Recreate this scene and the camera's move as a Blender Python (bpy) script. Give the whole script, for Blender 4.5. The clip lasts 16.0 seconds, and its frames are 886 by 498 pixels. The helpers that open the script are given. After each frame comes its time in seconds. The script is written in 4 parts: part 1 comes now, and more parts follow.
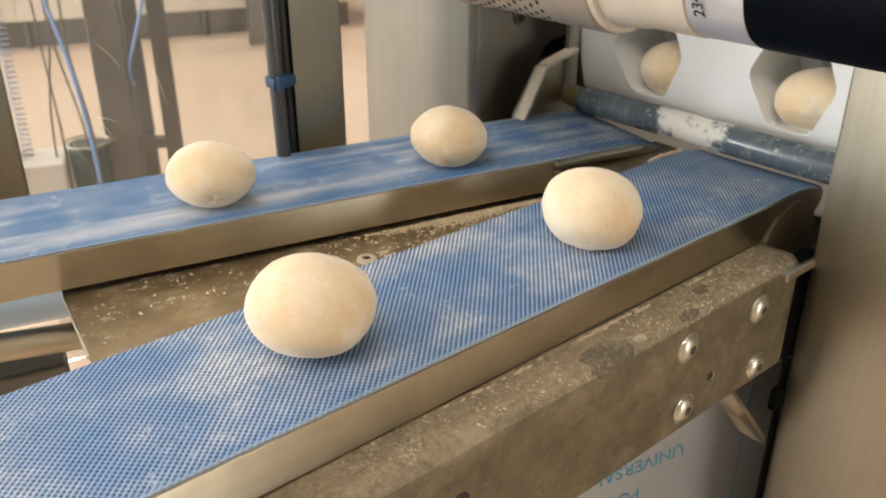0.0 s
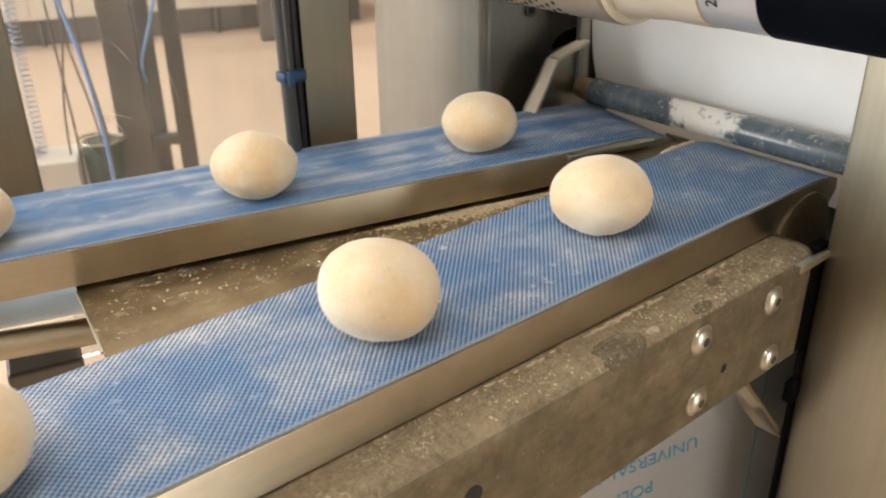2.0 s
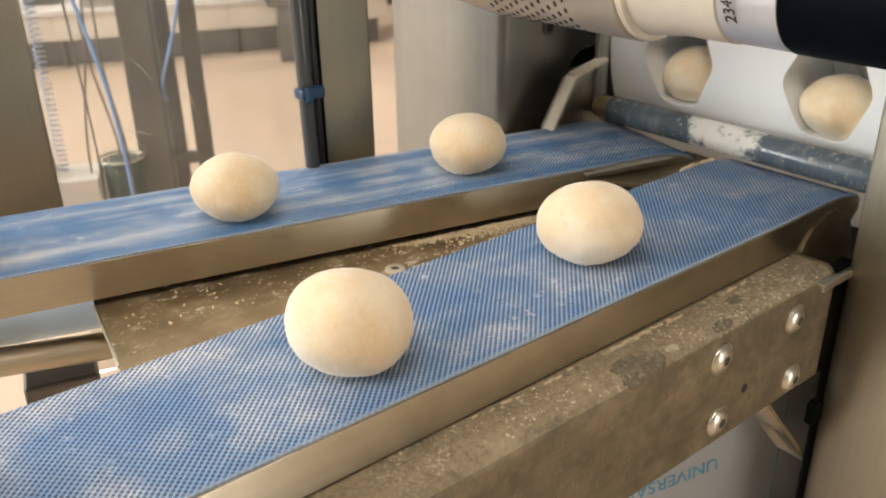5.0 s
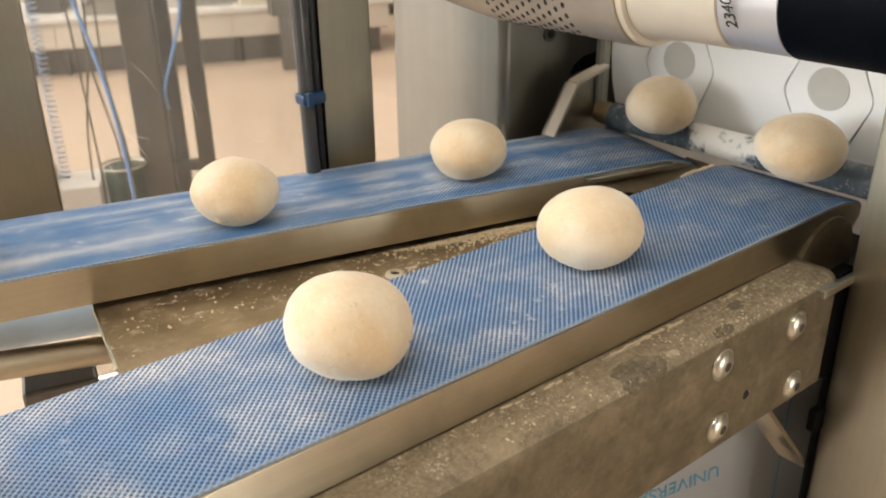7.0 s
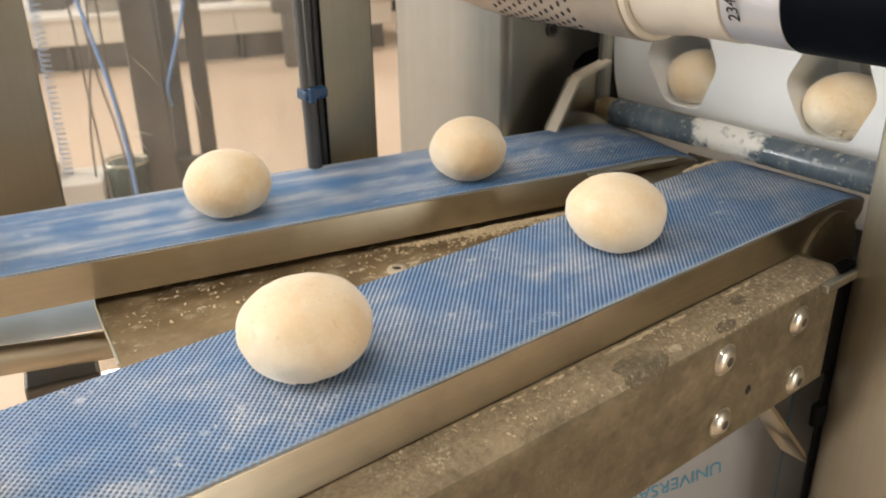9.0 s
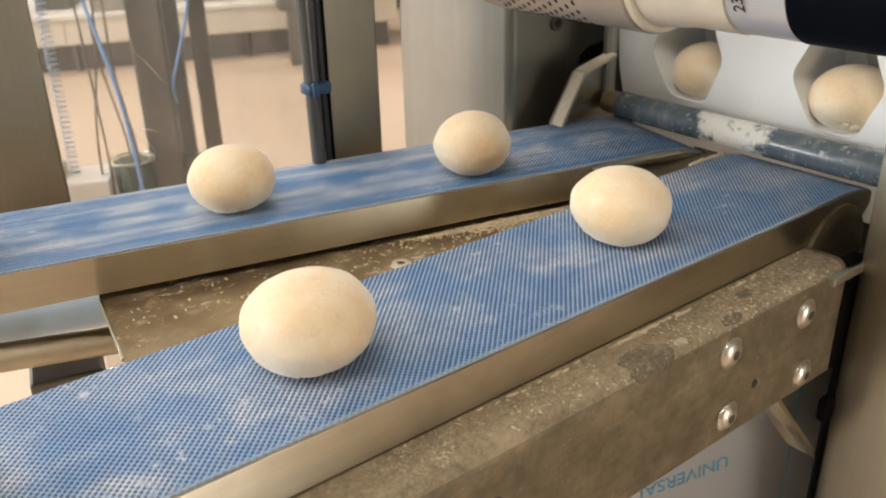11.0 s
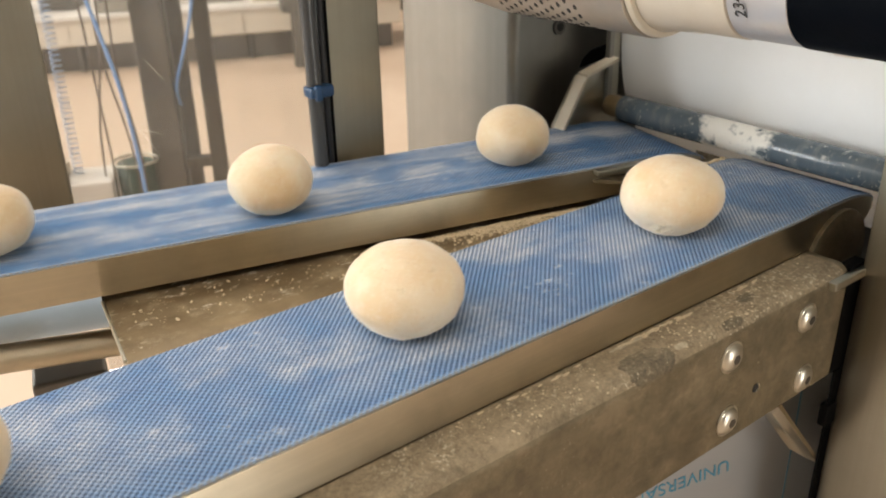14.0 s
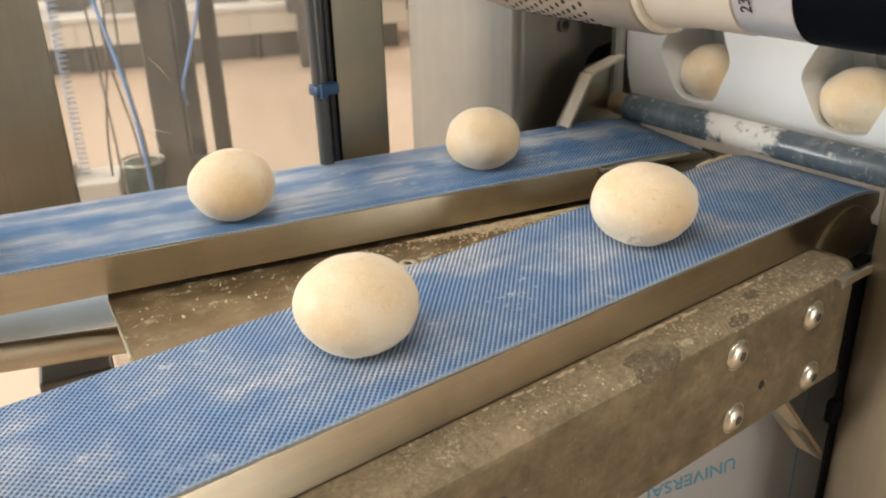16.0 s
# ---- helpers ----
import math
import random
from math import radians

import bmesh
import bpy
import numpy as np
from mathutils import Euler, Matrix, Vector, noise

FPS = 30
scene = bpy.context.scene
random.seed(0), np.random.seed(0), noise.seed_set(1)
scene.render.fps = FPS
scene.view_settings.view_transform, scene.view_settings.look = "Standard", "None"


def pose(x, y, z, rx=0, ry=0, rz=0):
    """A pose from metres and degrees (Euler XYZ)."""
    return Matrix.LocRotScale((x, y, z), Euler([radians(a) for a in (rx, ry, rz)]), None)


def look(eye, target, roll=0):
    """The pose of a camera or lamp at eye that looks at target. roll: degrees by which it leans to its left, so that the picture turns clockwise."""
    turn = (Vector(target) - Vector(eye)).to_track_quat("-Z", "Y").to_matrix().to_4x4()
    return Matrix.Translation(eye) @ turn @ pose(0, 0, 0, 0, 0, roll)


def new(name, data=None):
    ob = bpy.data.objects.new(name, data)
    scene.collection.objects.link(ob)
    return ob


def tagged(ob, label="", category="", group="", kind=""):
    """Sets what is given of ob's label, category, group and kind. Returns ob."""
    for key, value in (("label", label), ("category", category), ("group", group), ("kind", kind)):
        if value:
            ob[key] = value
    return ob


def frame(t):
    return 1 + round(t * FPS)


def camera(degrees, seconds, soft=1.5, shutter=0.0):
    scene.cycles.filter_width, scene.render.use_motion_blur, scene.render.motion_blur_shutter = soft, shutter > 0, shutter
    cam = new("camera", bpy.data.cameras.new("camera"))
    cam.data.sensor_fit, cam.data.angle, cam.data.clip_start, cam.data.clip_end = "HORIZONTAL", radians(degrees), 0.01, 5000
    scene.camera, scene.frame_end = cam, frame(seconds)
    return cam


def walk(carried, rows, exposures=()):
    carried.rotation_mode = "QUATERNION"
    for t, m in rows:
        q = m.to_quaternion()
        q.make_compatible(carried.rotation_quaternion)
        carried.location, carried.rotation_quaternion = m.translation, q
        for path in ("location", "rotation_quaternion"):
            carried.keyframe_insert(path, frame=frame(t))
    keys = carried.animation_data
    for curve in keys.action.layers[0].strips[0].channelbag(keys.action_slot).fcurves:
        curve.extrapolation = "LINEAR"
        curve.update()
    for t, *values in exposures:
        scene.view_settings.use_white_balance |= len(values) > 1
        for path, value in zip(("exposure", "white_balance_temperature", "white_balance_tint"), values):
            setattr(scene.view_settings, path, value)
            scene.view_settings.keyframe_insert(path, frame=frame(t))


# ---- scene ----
cam = camera(54.9, 16.0, soft=1.9, shutter=0.2)
cam.data.dof.use_dof, cam.data.dof.focus_distance, cam.data.dof.aperture_fstop = True, 0.63, 11.0
PATH = [
    (0, (-0.002, -0.002, 1.255), (0.07, 1.794, 0.378), 0.0),
    (0.5, (-0.001, -0.002, 1.256), (0.07, 1.794, 0.378), -0.2),
    (1, (-0.001, -0.001, 1.253), (0.062, 1.793, 0.372), -0.5),
    (1.5, (-0.001, -0.002, 1.254), (0.053, 1.788, 0.364), -0.8),
    (2, (-0.001, -0.002, 1.254), (0.041, 1.789, 0.366), -0.8),
    (2.5, (-0.001, -0.002, 1.254), (0.028, 1.792, 0.37), -0.8),
    (3, (-0.002, 0.001, 1.253), (0.012, 1.796, 0.372), -1.1),
    (3.5, (-0.003, 0.001, 1.253), (0.004, 1.796, 0.37), -1.2),
    (4, (-0.001, 0.001, 1.251), (0.003, 1.801, 0.378), -1.2),
    (6.5, (-0.001, -0.002, 1.247), (0.003, 1.821, 0.424), -0.8),
    (7, (0.0, 0.0, 1.245), (0.0, 1.822, 0.42), -0.9),
    (7.5, (0.002, 0.001, 1.246), (-0.004, 1.82, 0.415), -1.0),
    (8, (0.002, 0.0, 1.245), (-0.004, 1.818, 0.41), -1.0),
    (8.5, (0.001, 0.0, 1.242), (-0.006, 1.818, 0.41), -1.0),
    (9, (0.001, 0.0, 1.243), (-0.006, 1.819, 0.412), -1.0),
    (11.5, (0.003, 0.001, 1.239), (-0.023, 1.817, 0.403), -1.5),
    (12, (0.003, 0.001, 1.239), (-0.025, 1.819, 0.405), -1.5),
    (12.5, (0.003, 0.001, 1.237), (-0.027, 1.82, 0.405), -1.5),
    (13, (0.006, 0.002, 1.24), (-0.027, 1.819, 0.407), -1.4),
    (13.5, (0.006, 0.0, 1.241), (-0.027, 1.818, 0.408), -1.3),
    (14, (0.004, 0.0, 1.241), (-0.025, 1.818, 0.41), -1.3),
    (14.5, (0.004, -0.003, 1.242), (-0.025, 1.817, 0.412), -1.3),
    (15, (0.005, -0.003, 1.241), (-0.021, 1.817, 0.413), -1.3),
    (15.5, (0.004, -0.003, 1.238), (-0.027, 1.817, 0.409), -1.5),
    (16, (0.005, -0.001, 1.239), (-0.039, 1.817, 0.408), -1.6),
]
walk(cam, [(t, look(eye, target, roll)) for t, eye, target, roll in PATH])

# ---- light ----
world = bpy.data.worlds.new("hall_sky")
scene.world = world
world.use_nodes = True
wn = world.node_tree.nodes
sky = wn.new("ShaderNodeTexSky")
sky.sky_type = "NISHITA"
sky.sun_disc = False
sky.sun_elevation = radians(35)
sky.sun_rotation = radians(250)
world.node_tree.links.new(sky.outputs[0], wn["Background"].inputs[0])
wn["Background"].inputs[1].default_value = 0.06
scene.view_settings.exposure = -0.02
LAMP_POWER = 33
WINDOW_POWER = 262
HIGHLIGHT_POWER = 82


def area_lamp(name, m, sx, sy, power, color):
    d = bpy.data.lights.new(name, "AREA")
    d.shape, d.size, d.size_y, d.energy, d.color = "RECTANGLE", sx, sy, power, color
    ob = new(name, d)
    ob.matrix_world = m
    return ob


# ---- materials ----
def mat(name, color, rough=0.5, metal=0.0, spec=0.5):
    m = bpy.data.materials.new(name)
    m.use_nodes = True
    b = m.node_tree.nodes["Principled BSDF"]
    b.inputs["Base Color"].default_value = (*color, 1)
    b.inputs["Roughness"].default_value = rough
    b.inputs["Metallic"].default_value = metal
    b.inputs["Specular IOR Level"].default_value = spec
    return m


class Nodes:
    """Short hand for building a node material."""

    def __init__(self, m):
        self.t = m.node_tree
        self.b = m.node_tree.nodes["Principled BSDF"]

    def add(self, kind, **sets):
        n = self.t.nodes.new(kind)
        for k, v in sets.items():
            if k in n.inputs:
                n.inputs[k].default_value = v
        return n

    def link(self, a, b):
        self.t.links.new(a, b)

    def coords(self, scale=(1, 1, 1), which="Object", rot=(0, 0, 0)):
        tc = self.add("ShaderNodeTexCoord")
        mp = self.add("ShaderNodeMapping")
        mp.inputs["Scale"].default_value = scale
        mp.inputs["Rotation"].default_value = rot
        self.link(tc.outputs[which], mp.inputs["Vector"])
        return mp.outputs[0]

    def noise(self, vec, scale, detail=4.0, rough=0.55):
        n = self.add("ShaderNodeTexNoise", Scale=scale, Detail=detail, Roughness=rough)
        self.link(vec, n.inputs["Vector"])
        return n.outputs[0]

    def ramp(self, fac, stops):
        r = self.add("ShaderNodeValToRGB")
        e = r.color_ramp.elements
        while len(e) < len(stops):
            e.new(0.5)
        for el, (p, c) in zip(e, stops):
            el.position = p
            el.color = (*c, 1) if len(c) == 3 else c
        self.link(fac, r.inputs[0])
        return r.outputs[0]

    def band(self, fac, lo, hi):
        return self.ramp(fac, [(lo, (0, 0, 0)), (hi, (1, 1, 1))])

    def mix(self, fac, a, b):
        m = self.add("ShaderNodeMix")
        m.data_type = "RGBA"
        for s, v in ((0, fac), (6, a), (7, b)):
            if isinstance(v, (int, float)):
                m.inputs[s].default_value = v
            elif isinstance(v, tuple):
                m.inputs[s].default_value = (*v, 1)
            else:
                self.link(v, m.inputs[s])
        return m.outputs[2]

    def math(self, op, a, b=0.0):
        m = self.add("ShaderNodeMath")
        m.operation = op
        for s, v in ((0, a), (1, b)):
            if isinstance(v, (int, float)):
                m.inputs[s].default_value = v
            else:
                self.link(v, m.inputs[s])
        return m.outputs[0]

    def bump(self, h, strength, dist):
        n = self.add("ShaderNodeBump", Strength=strength, Distance=dist)
        self.link(h, n.inputs["Height"])
        self.link(n.outputs[0], self.b.inputs["Normal"])

    def base(self, c):
        self.link(c, self.b.inputs["Base Color"])

    def rough(self, r):
        self.link(r, self.b.inputs["Roughness"])


def steel(name, color=(0.54, 0.53, 0.45), rough=0.3, brush=(3, 260, 260), dust=0.0, dust_color=(0.55, 0.5, 0.42), dust_scale=14, grit=0.62, relief=0.06):
    m = mat(name, color, rough, 1.0)
    n = Nodes(m)
    grain = n.noise(n.coords(brush), 1.0, 3, 0.6)
    blot = n.noise(n.coords(), 9, 5, 0.6)
    c = n.mix(n.band(grain, 0.35, 0.65), tuple(x * 0.95 for x in color), tuple(min(1, x * 1.03) for x in color))
    c = n.mix(n.band(blot, 0.4, 0.75), c, tuple(x * 0.85 for x in color))
    r = n.math("ADD", n.math("MULTIPLY", grain, 0.05), rough - 0.06)
    r = n.math("ADD", r, n.math("MULTIPLY", blot, 0.1))
    if dust:
        d1 = n.band(n.noise(n.coords(), dust_scale, 8, 0.7), 0.62 - dust * 0.4, 0.8 - dust * 0.25)
        grit_n = n.noise(n.coords(), 900, 3, 0.7)
        specks = n.band(n.noise(n.coords(), 420, 3, 0.6), grit, grit + 0.07)
        specks = n.math("MULTIPLY", specks, n.band(n.noise(n.coords(), 22, 4), 0.45, 0.6))
        cover = n.math("MAXIMUM", n.math("MULTIPLY", d1, 0.8), specks)
        mottle = n.noise(n.coords(), dust_scale * 3.1, 10, 0.78)
        dust_mix = n.mix(n.band(mottle, 0.38, 0.62), tuple(x * 0.45 for x in dust_color), tuple(min(1, x * 1.35) for x in dust_color))
        dust_mix = n.mix(n.band(grit_n, 0.35, 0.65), dust_mix, tuple(x * 0.8 for x in dust_color))
        c = n.mix(n.math("MULTIPLY", d1, 0.88), c, dust_mix)
        c = n.mix(specks, c, (0.6, 0.52, 0.38))
        n.link(n.math("SUBTRACT", 1.0, cover), n.b.inputs["Metallic"])
        r = n.math("ADD", r, n.math("MULTIPLY", cover, 0.5))
        n.bump(n.math("ADD", specks, n.math("MULTIPLY", grit_n, 0.4)), 0.5, 0.001)
    else:
        n.bump(grain, relief, 0.0006)
    n.base(c)
    n.rough(r)
    return m


def speckle(m, scale, amount, color, bump=0.1):
    n = Nodes(m)
    base = tuple(n.b.inputs["Base Color"].default_value)[:3]
    f = n.noise(n.coords(), scale, 5, 0.6)
    n.base(n.mix(n.math("MULTIPLY", n.band(f, 0.42, 0.7), amount), base, color))
    n.bump(n.noise(n.coords(), scale * 6, 3), bump, 0.002)
    return m


STEEL = steel("brushed_steel")
STEEL_RAIL = steel("polished_rail_steel", (0.58, 0.52, 0.4), 0.31, (2, 30, 300), relief=0.015)
rail_nodes = Nodes(STEEL_RAIL)
rail_node = rail_nodes.b
rail_color = rail_node.inputs["Base Color"].links[0].from_socket
rail_spots = rail_nodes.band(rail_nodes.noise(rail_nodes.coords((0.7, 1, 1)), 22, 6, 0.62), 0.5, 0.66)
rail_nodes.base(rail_nodes.mix(rail_nodes.math("MULTIPLY", rail_spots, 0.3), rail_color, (0.33, 0.3, 0.235)))
rail_node.inputs["Anisotropic"].default_value = 0.9
rail_node.inputs["Anisotropic Rotation"].default_value = 0.25


def dusty(name, shades, scale, metal, rough, wiped=0.4, speck=0.63):
    """Steel under baked flour dust: mottled, granular, with darker wiped patches."""
    m = mat(name, shades[1], rough, metal)
    n = Nodes(m)
    v = n.coords()
    mottle = n.noise(v, scale, 12, 0.8)
    c = n.ramp(mottle, [(0.34, shades[0]), (0.46, shades[1]), (0.55, shades[2]), (0.68, shades[3])])
    patch = n.band(n.noise(n.coords((1, 1.6, 1)), 10, 6, 0.6), 0.4, 0.5)
    c = n.mix(n.math("MULTIPLY", n.math("SUBTRACT", 1.0, patch), wiped), c, shades[0])
    smear = n.band(n.noise(n.coords((5, 5, 40)), 1.0, 6, 0.65), 0.5, 0.75)
    c = n.mix(n.math("MULTIPLY", smear, 0.35), c, shades[0])
    specks = n.math("MULTIPLY", n.band(n.noise(v, 380, 3, 0.6), speck, speck + 0.06), n.band(n.noise(v, 18, 5), 0.46, 0.58))
    c = n.mix(specks, c, (0.62, 0.54, 0.4))
    grime = n.noise(n.coords((1, 1, 1.5)), 17, 7, 0.66)
    c = n.mix(n.math("MULTIPLY", n.band(grime, 0.52, 0.64), 0.34), c, tuple(x * 0.5 for x in shades[0]))
    c = n.mix(n.math("MULTIPLY", n.math("SUBTRACT", 1.0, n.band(grime, 0.34, 0.44)), 0.4), c, shades[3])
    n.base(c)
    n.rough(n.math("ADD", rough - 0.22, n.math("ADD", n.math("MULTIPLY", mottle, 0.2), n.math("MULTIPLY", grime, 0.22))))
    n.bump(n.math("ADD", mottle, n.math("MULTIPLY", specks, 0.6)), 0.55, 0.0016)
    return m


STEEL_BEAM = dusty("dusty_beam_steel", ((0.12, 0.097, 0.06), (0.185, 0.15, 0.092), (0.23, 0.188, 0.118), (0.36, 0.29, 0.19)), 34, 0.5, 0.46, 0.3, 0.67)
STEEL_LEDGE = dusty("floury_ledge_steel", ((0.17, 0.135, 0.088), (0.27, 0.216, 0.14), (0.34, 0.272, 0.178), (0.5, 0.405, 0.275)), 170, 0.05, 0.85, 0.25, 0.57)
CLOT = dusty("clotted_flour", ((0.32, 0.27, 0.18), (0.42, 0.36, 0.25), (0.5, 0.43, 0.31), (0.62, 0.54, 0.4)), 150, 0.0, 0.9, 0.1, 0.6)
GREASE = dusty("greasy_grit", ((0.09, 0.073, 0.05), (0.15, 0.123, 0.083), (0.2, 0.165, 0.11), (0.45, 0.38, 0.27)), 240, 0.0, 1.0, 0.2, 0.6)


def tray_steel():
    """Brownish steel with pale flour flakes, streaks and a veil of flour along the near belt."""
    m = mat("floury_tray_steel", (0.36, 0.28, 0.17), 0.4, 0.6)
    n = Nodes(m)
    v = n.coords()
    sep = n.add("ShaderNodeSeparateXYZ")
    n.link(v, sep.inputs[0])
    cloud = n.noise(v, 16, 5, 0.6)
    c = n.mix(n.band(cloud, 0.35, 0.65), (0.2, 0.145, 0.08), (0.36, 0.275, 0.16))
    flake = n.band(n.noise(n.coords((60, 105, 60)), 1.0, 6, 0.68), 0.585, 0.63)
    flake = n.math("MULTIPLY", flake, n.band(n.noise(v, 13, 3, 0.5), 0.42, 0.6))
    crust = n.math("MULTIPLY", n.band(n.noise(v, 34, 8, 0.7), 0.54, 0.66), 0.55)
    near_belt = n.math("SUBTRACT", 0.185, n.math("ADD", sep.outputs[1], n.math("MULTIPLY", n.math("SUBTRACT", cloud, 0.5), 0.1)))
    veil = n.math("MULTIPLY", n.band(near_belt, 0.0, 0.05), 0.75)
    cover = n.math("MAXIMUM", n.math("MAXIMUM", flake, crust), veil)
    c = n.mix(crust, c, (0.5, 0.41, 0.27))
    c = n.mix(n.math("MAXIMUM", flake, veil), c, (0.7, 0.62, 0.48))
    n.base(c)
    n.link(n.math("MULTIPLY", n.math("SUBTRACT", 1.0, cover), 0.6), n.b.inputs["Metallic"])
    n.rough(n.math("ADD", 0.38, n.math("MULTIPLY", cover, 0.5)))
    n.bump(n.math("ADD", n.math("MULTIPLY", flake, 0.8), n.math("MULTIPLY", n.noise(v, 300, 4), 0.3)), 0.4, 0.001)
    return m


STEEL_TRAY = tray_steel()
STEEL_COLUMN = steel("column_steel", (0.33, 0.302, 0.24), 0.4, (160, 160, 2), relief=0.22)
STEEL_CABINET = steel("cabinet_steel", (0.4, 0.395, 0.36), 0.45, (120, 120, 2))
STEEL_HOUSING = steel("grey_housing_steel", (0.26, 0.252, 0.228), 0.32, (90, 90, 1), relief=0.15)
Nodes(STEEL_HOUSING).b.inputs["Metallic"].default_value = 0.85
STEEL_DARK = steel("dull_dark_steel", (0.17, 0.16, 0.145), 0.45, (80, 80, 3))
BOLT = steel("bolt_steel", (0.7, 0.67, 0.58), 0.34, (40, 40, 40))
BLACK = mat("black_rubber", (0.012, 0.012, 0.013), 0.55)
BLACK_GLOSS = mat("black_enamel", (0.002, 0.003, 0.005), 0.5, 0.0, 0.03)
# Flat black for the machine gap's shade; also on clamp, slot and pole.
BLACK_GAP = mat("black_gap_shade_and_parts", (0.004, 0.004, 0.004), 0.9, 0.0, 0.1)
WHITE_ENAMEL = mat("cream_enamel", (0.66, 0.61, 0.52), 0.3)
CREAM_EDGE = mat("cream_plastic", (0.72, 0.66, 0.54), 0.5)
LABEL = mat("silver_label", (0.62, 0.64, 0.68), 0.3, 0.5)
SLEEVE = speckle(mat("warm_sleeve_metal", (0.46, 0.41, 0.345), 0.38, 0.5), 25, 0.5, (0.33, 0.285, 0.23))
INK = mat("black_ink", (0.03, 0.03, 0.03), 0.6)
BLUE_INK = mat("blue_print", (0.08, 0.3, 0.46), 0.5)
BLUE_CLIP = mat("blue_plastic", (0.012, 0.05, 0.12), 0.4)
BLUE_HOSE = mat("blue_hose", (0.2, 0.38, 0.75), 0.35)
PALE_HOSE = mat("pale_blue_hose", (0.4, 0.52, 0.72), 0.4)
GREY_CABLE = mat("grey_cable", (0.06, 0.06, 0.06), 0.28)
BROWN_CABLE = mat("brown_cable", (0.12, 0.09, 0.07), 0.6)
YELLOW = mat("yellow_switch", (0.7, 0.45, 0.05), 0.4)
GREEN = mat("dark_green_plastic", (0.02, 0.05, 0.035), 0.5)
WHITE_BOX = mat("white_box_paint", (0.75, 0.72, 0.68), 0.5)
CRUMB = speckle(mat("flour_crumb", (0.68, 0.57, 0.39), 0.9), 300, 0.6, (0.46, 0.37, 0.23))


for m_, s_, a_, c_ in ((WHITE_ENAMEL, 18, 0.35, (0.5, 0.44, 0.34)), (BLACK_GLOSS, 40, 0.25, (0.006, 0.007, 0.01)), (BLACK, 60, 0.3, (0.02, 0.02, 0.02)),
                       (CREAM_EDGE, 40, 0.3, (0.55, 0.48, 0.36)), (WHITE_BOX, 9, 0.3, (0.55, 0.5, 0.44)), (GREEN, 12, 0.3, (0.06, 0.13, 0.1)), (LABEL, 30, 0.3, (0.5, 0.5, 0.52))):
    speckle(m_, s_, a_, c_)


def white_drum():
    m = mat("white_plastic", (0.8, 0.79, 0.76), 0.42)
    n = Nodes(m)
    f = n.noise(n.coords(), 12, 5, 0.6)
    n.base(n.mix(n.band(f, 0.4, 0.75), (0.87, 0.89, 0.9), (0.83, 0.85, 0.85)))
    n.bump(n.noise(n.coords(), 220, 3), 0.06, 0.001)
    return m


WHITE_DRUM = white_drum()
GREY_DISC = speckle(mat("grey_disc", (0.5, 0.5, 0.47), 0.5), 30, 0.3, (0.6, 0.59, 0.55))


def roller_paint():
    m = mat("floury_grey_roller", (0.1, 0.13, 0.16), 0.35)
    n = Nodes(m)
    v = n.coords()
    sep = n.add("ShaderNodeSeparateXYZ")
    n.link(v, sep.inputs[0])
    # flour caked round the middle of the roller
    along = n.math("ABSOLUTE", n.math("SUBTRACT", sep.outputs[1], 0.15))
    middle = n.band(n.math("SUBTRACT", 0.056, along), -0.005, 0.03)
    f = n.noise(v, 60, 6, 0.65)
    streak = n.noise(n.coords((25, 90, 25)), 1, 4)
    cover = n.band(n.math("ADD", n.math("MULTIPLY", f, 0.75), n.math("MULTIPLY", middle, 0.27)), 0.485, 0.6)
    specks = n.math("MULTIPLY", n.band(n.noise(v, 190, 5, 0.7), 0.6, 0.66), n.band(n.noise(v, 35, 3), 0.42, 0.58))
    cover = n.math("MAXIMUM", cover, n.math("MULTIPLY", specks, 0.8))
    thin = n.math("MULTIPLY", n.band(streak, 0.5, 0.8), 0.15)
    cover = n.math("MAXIMUM", cover, thin)
    n.base(n.mix(cover, (0.095, 0.125, 0.15), (0.76, 0.75, 0.7)))
    n.rough(n.math("ADD", 0.2, n.math("MULTIPLY", cover, 0.6)))
    n.bump(n.math("MULTIPLY", cover, f), 0.5, 0.002)
    return m


ROLLER = roller_paint()


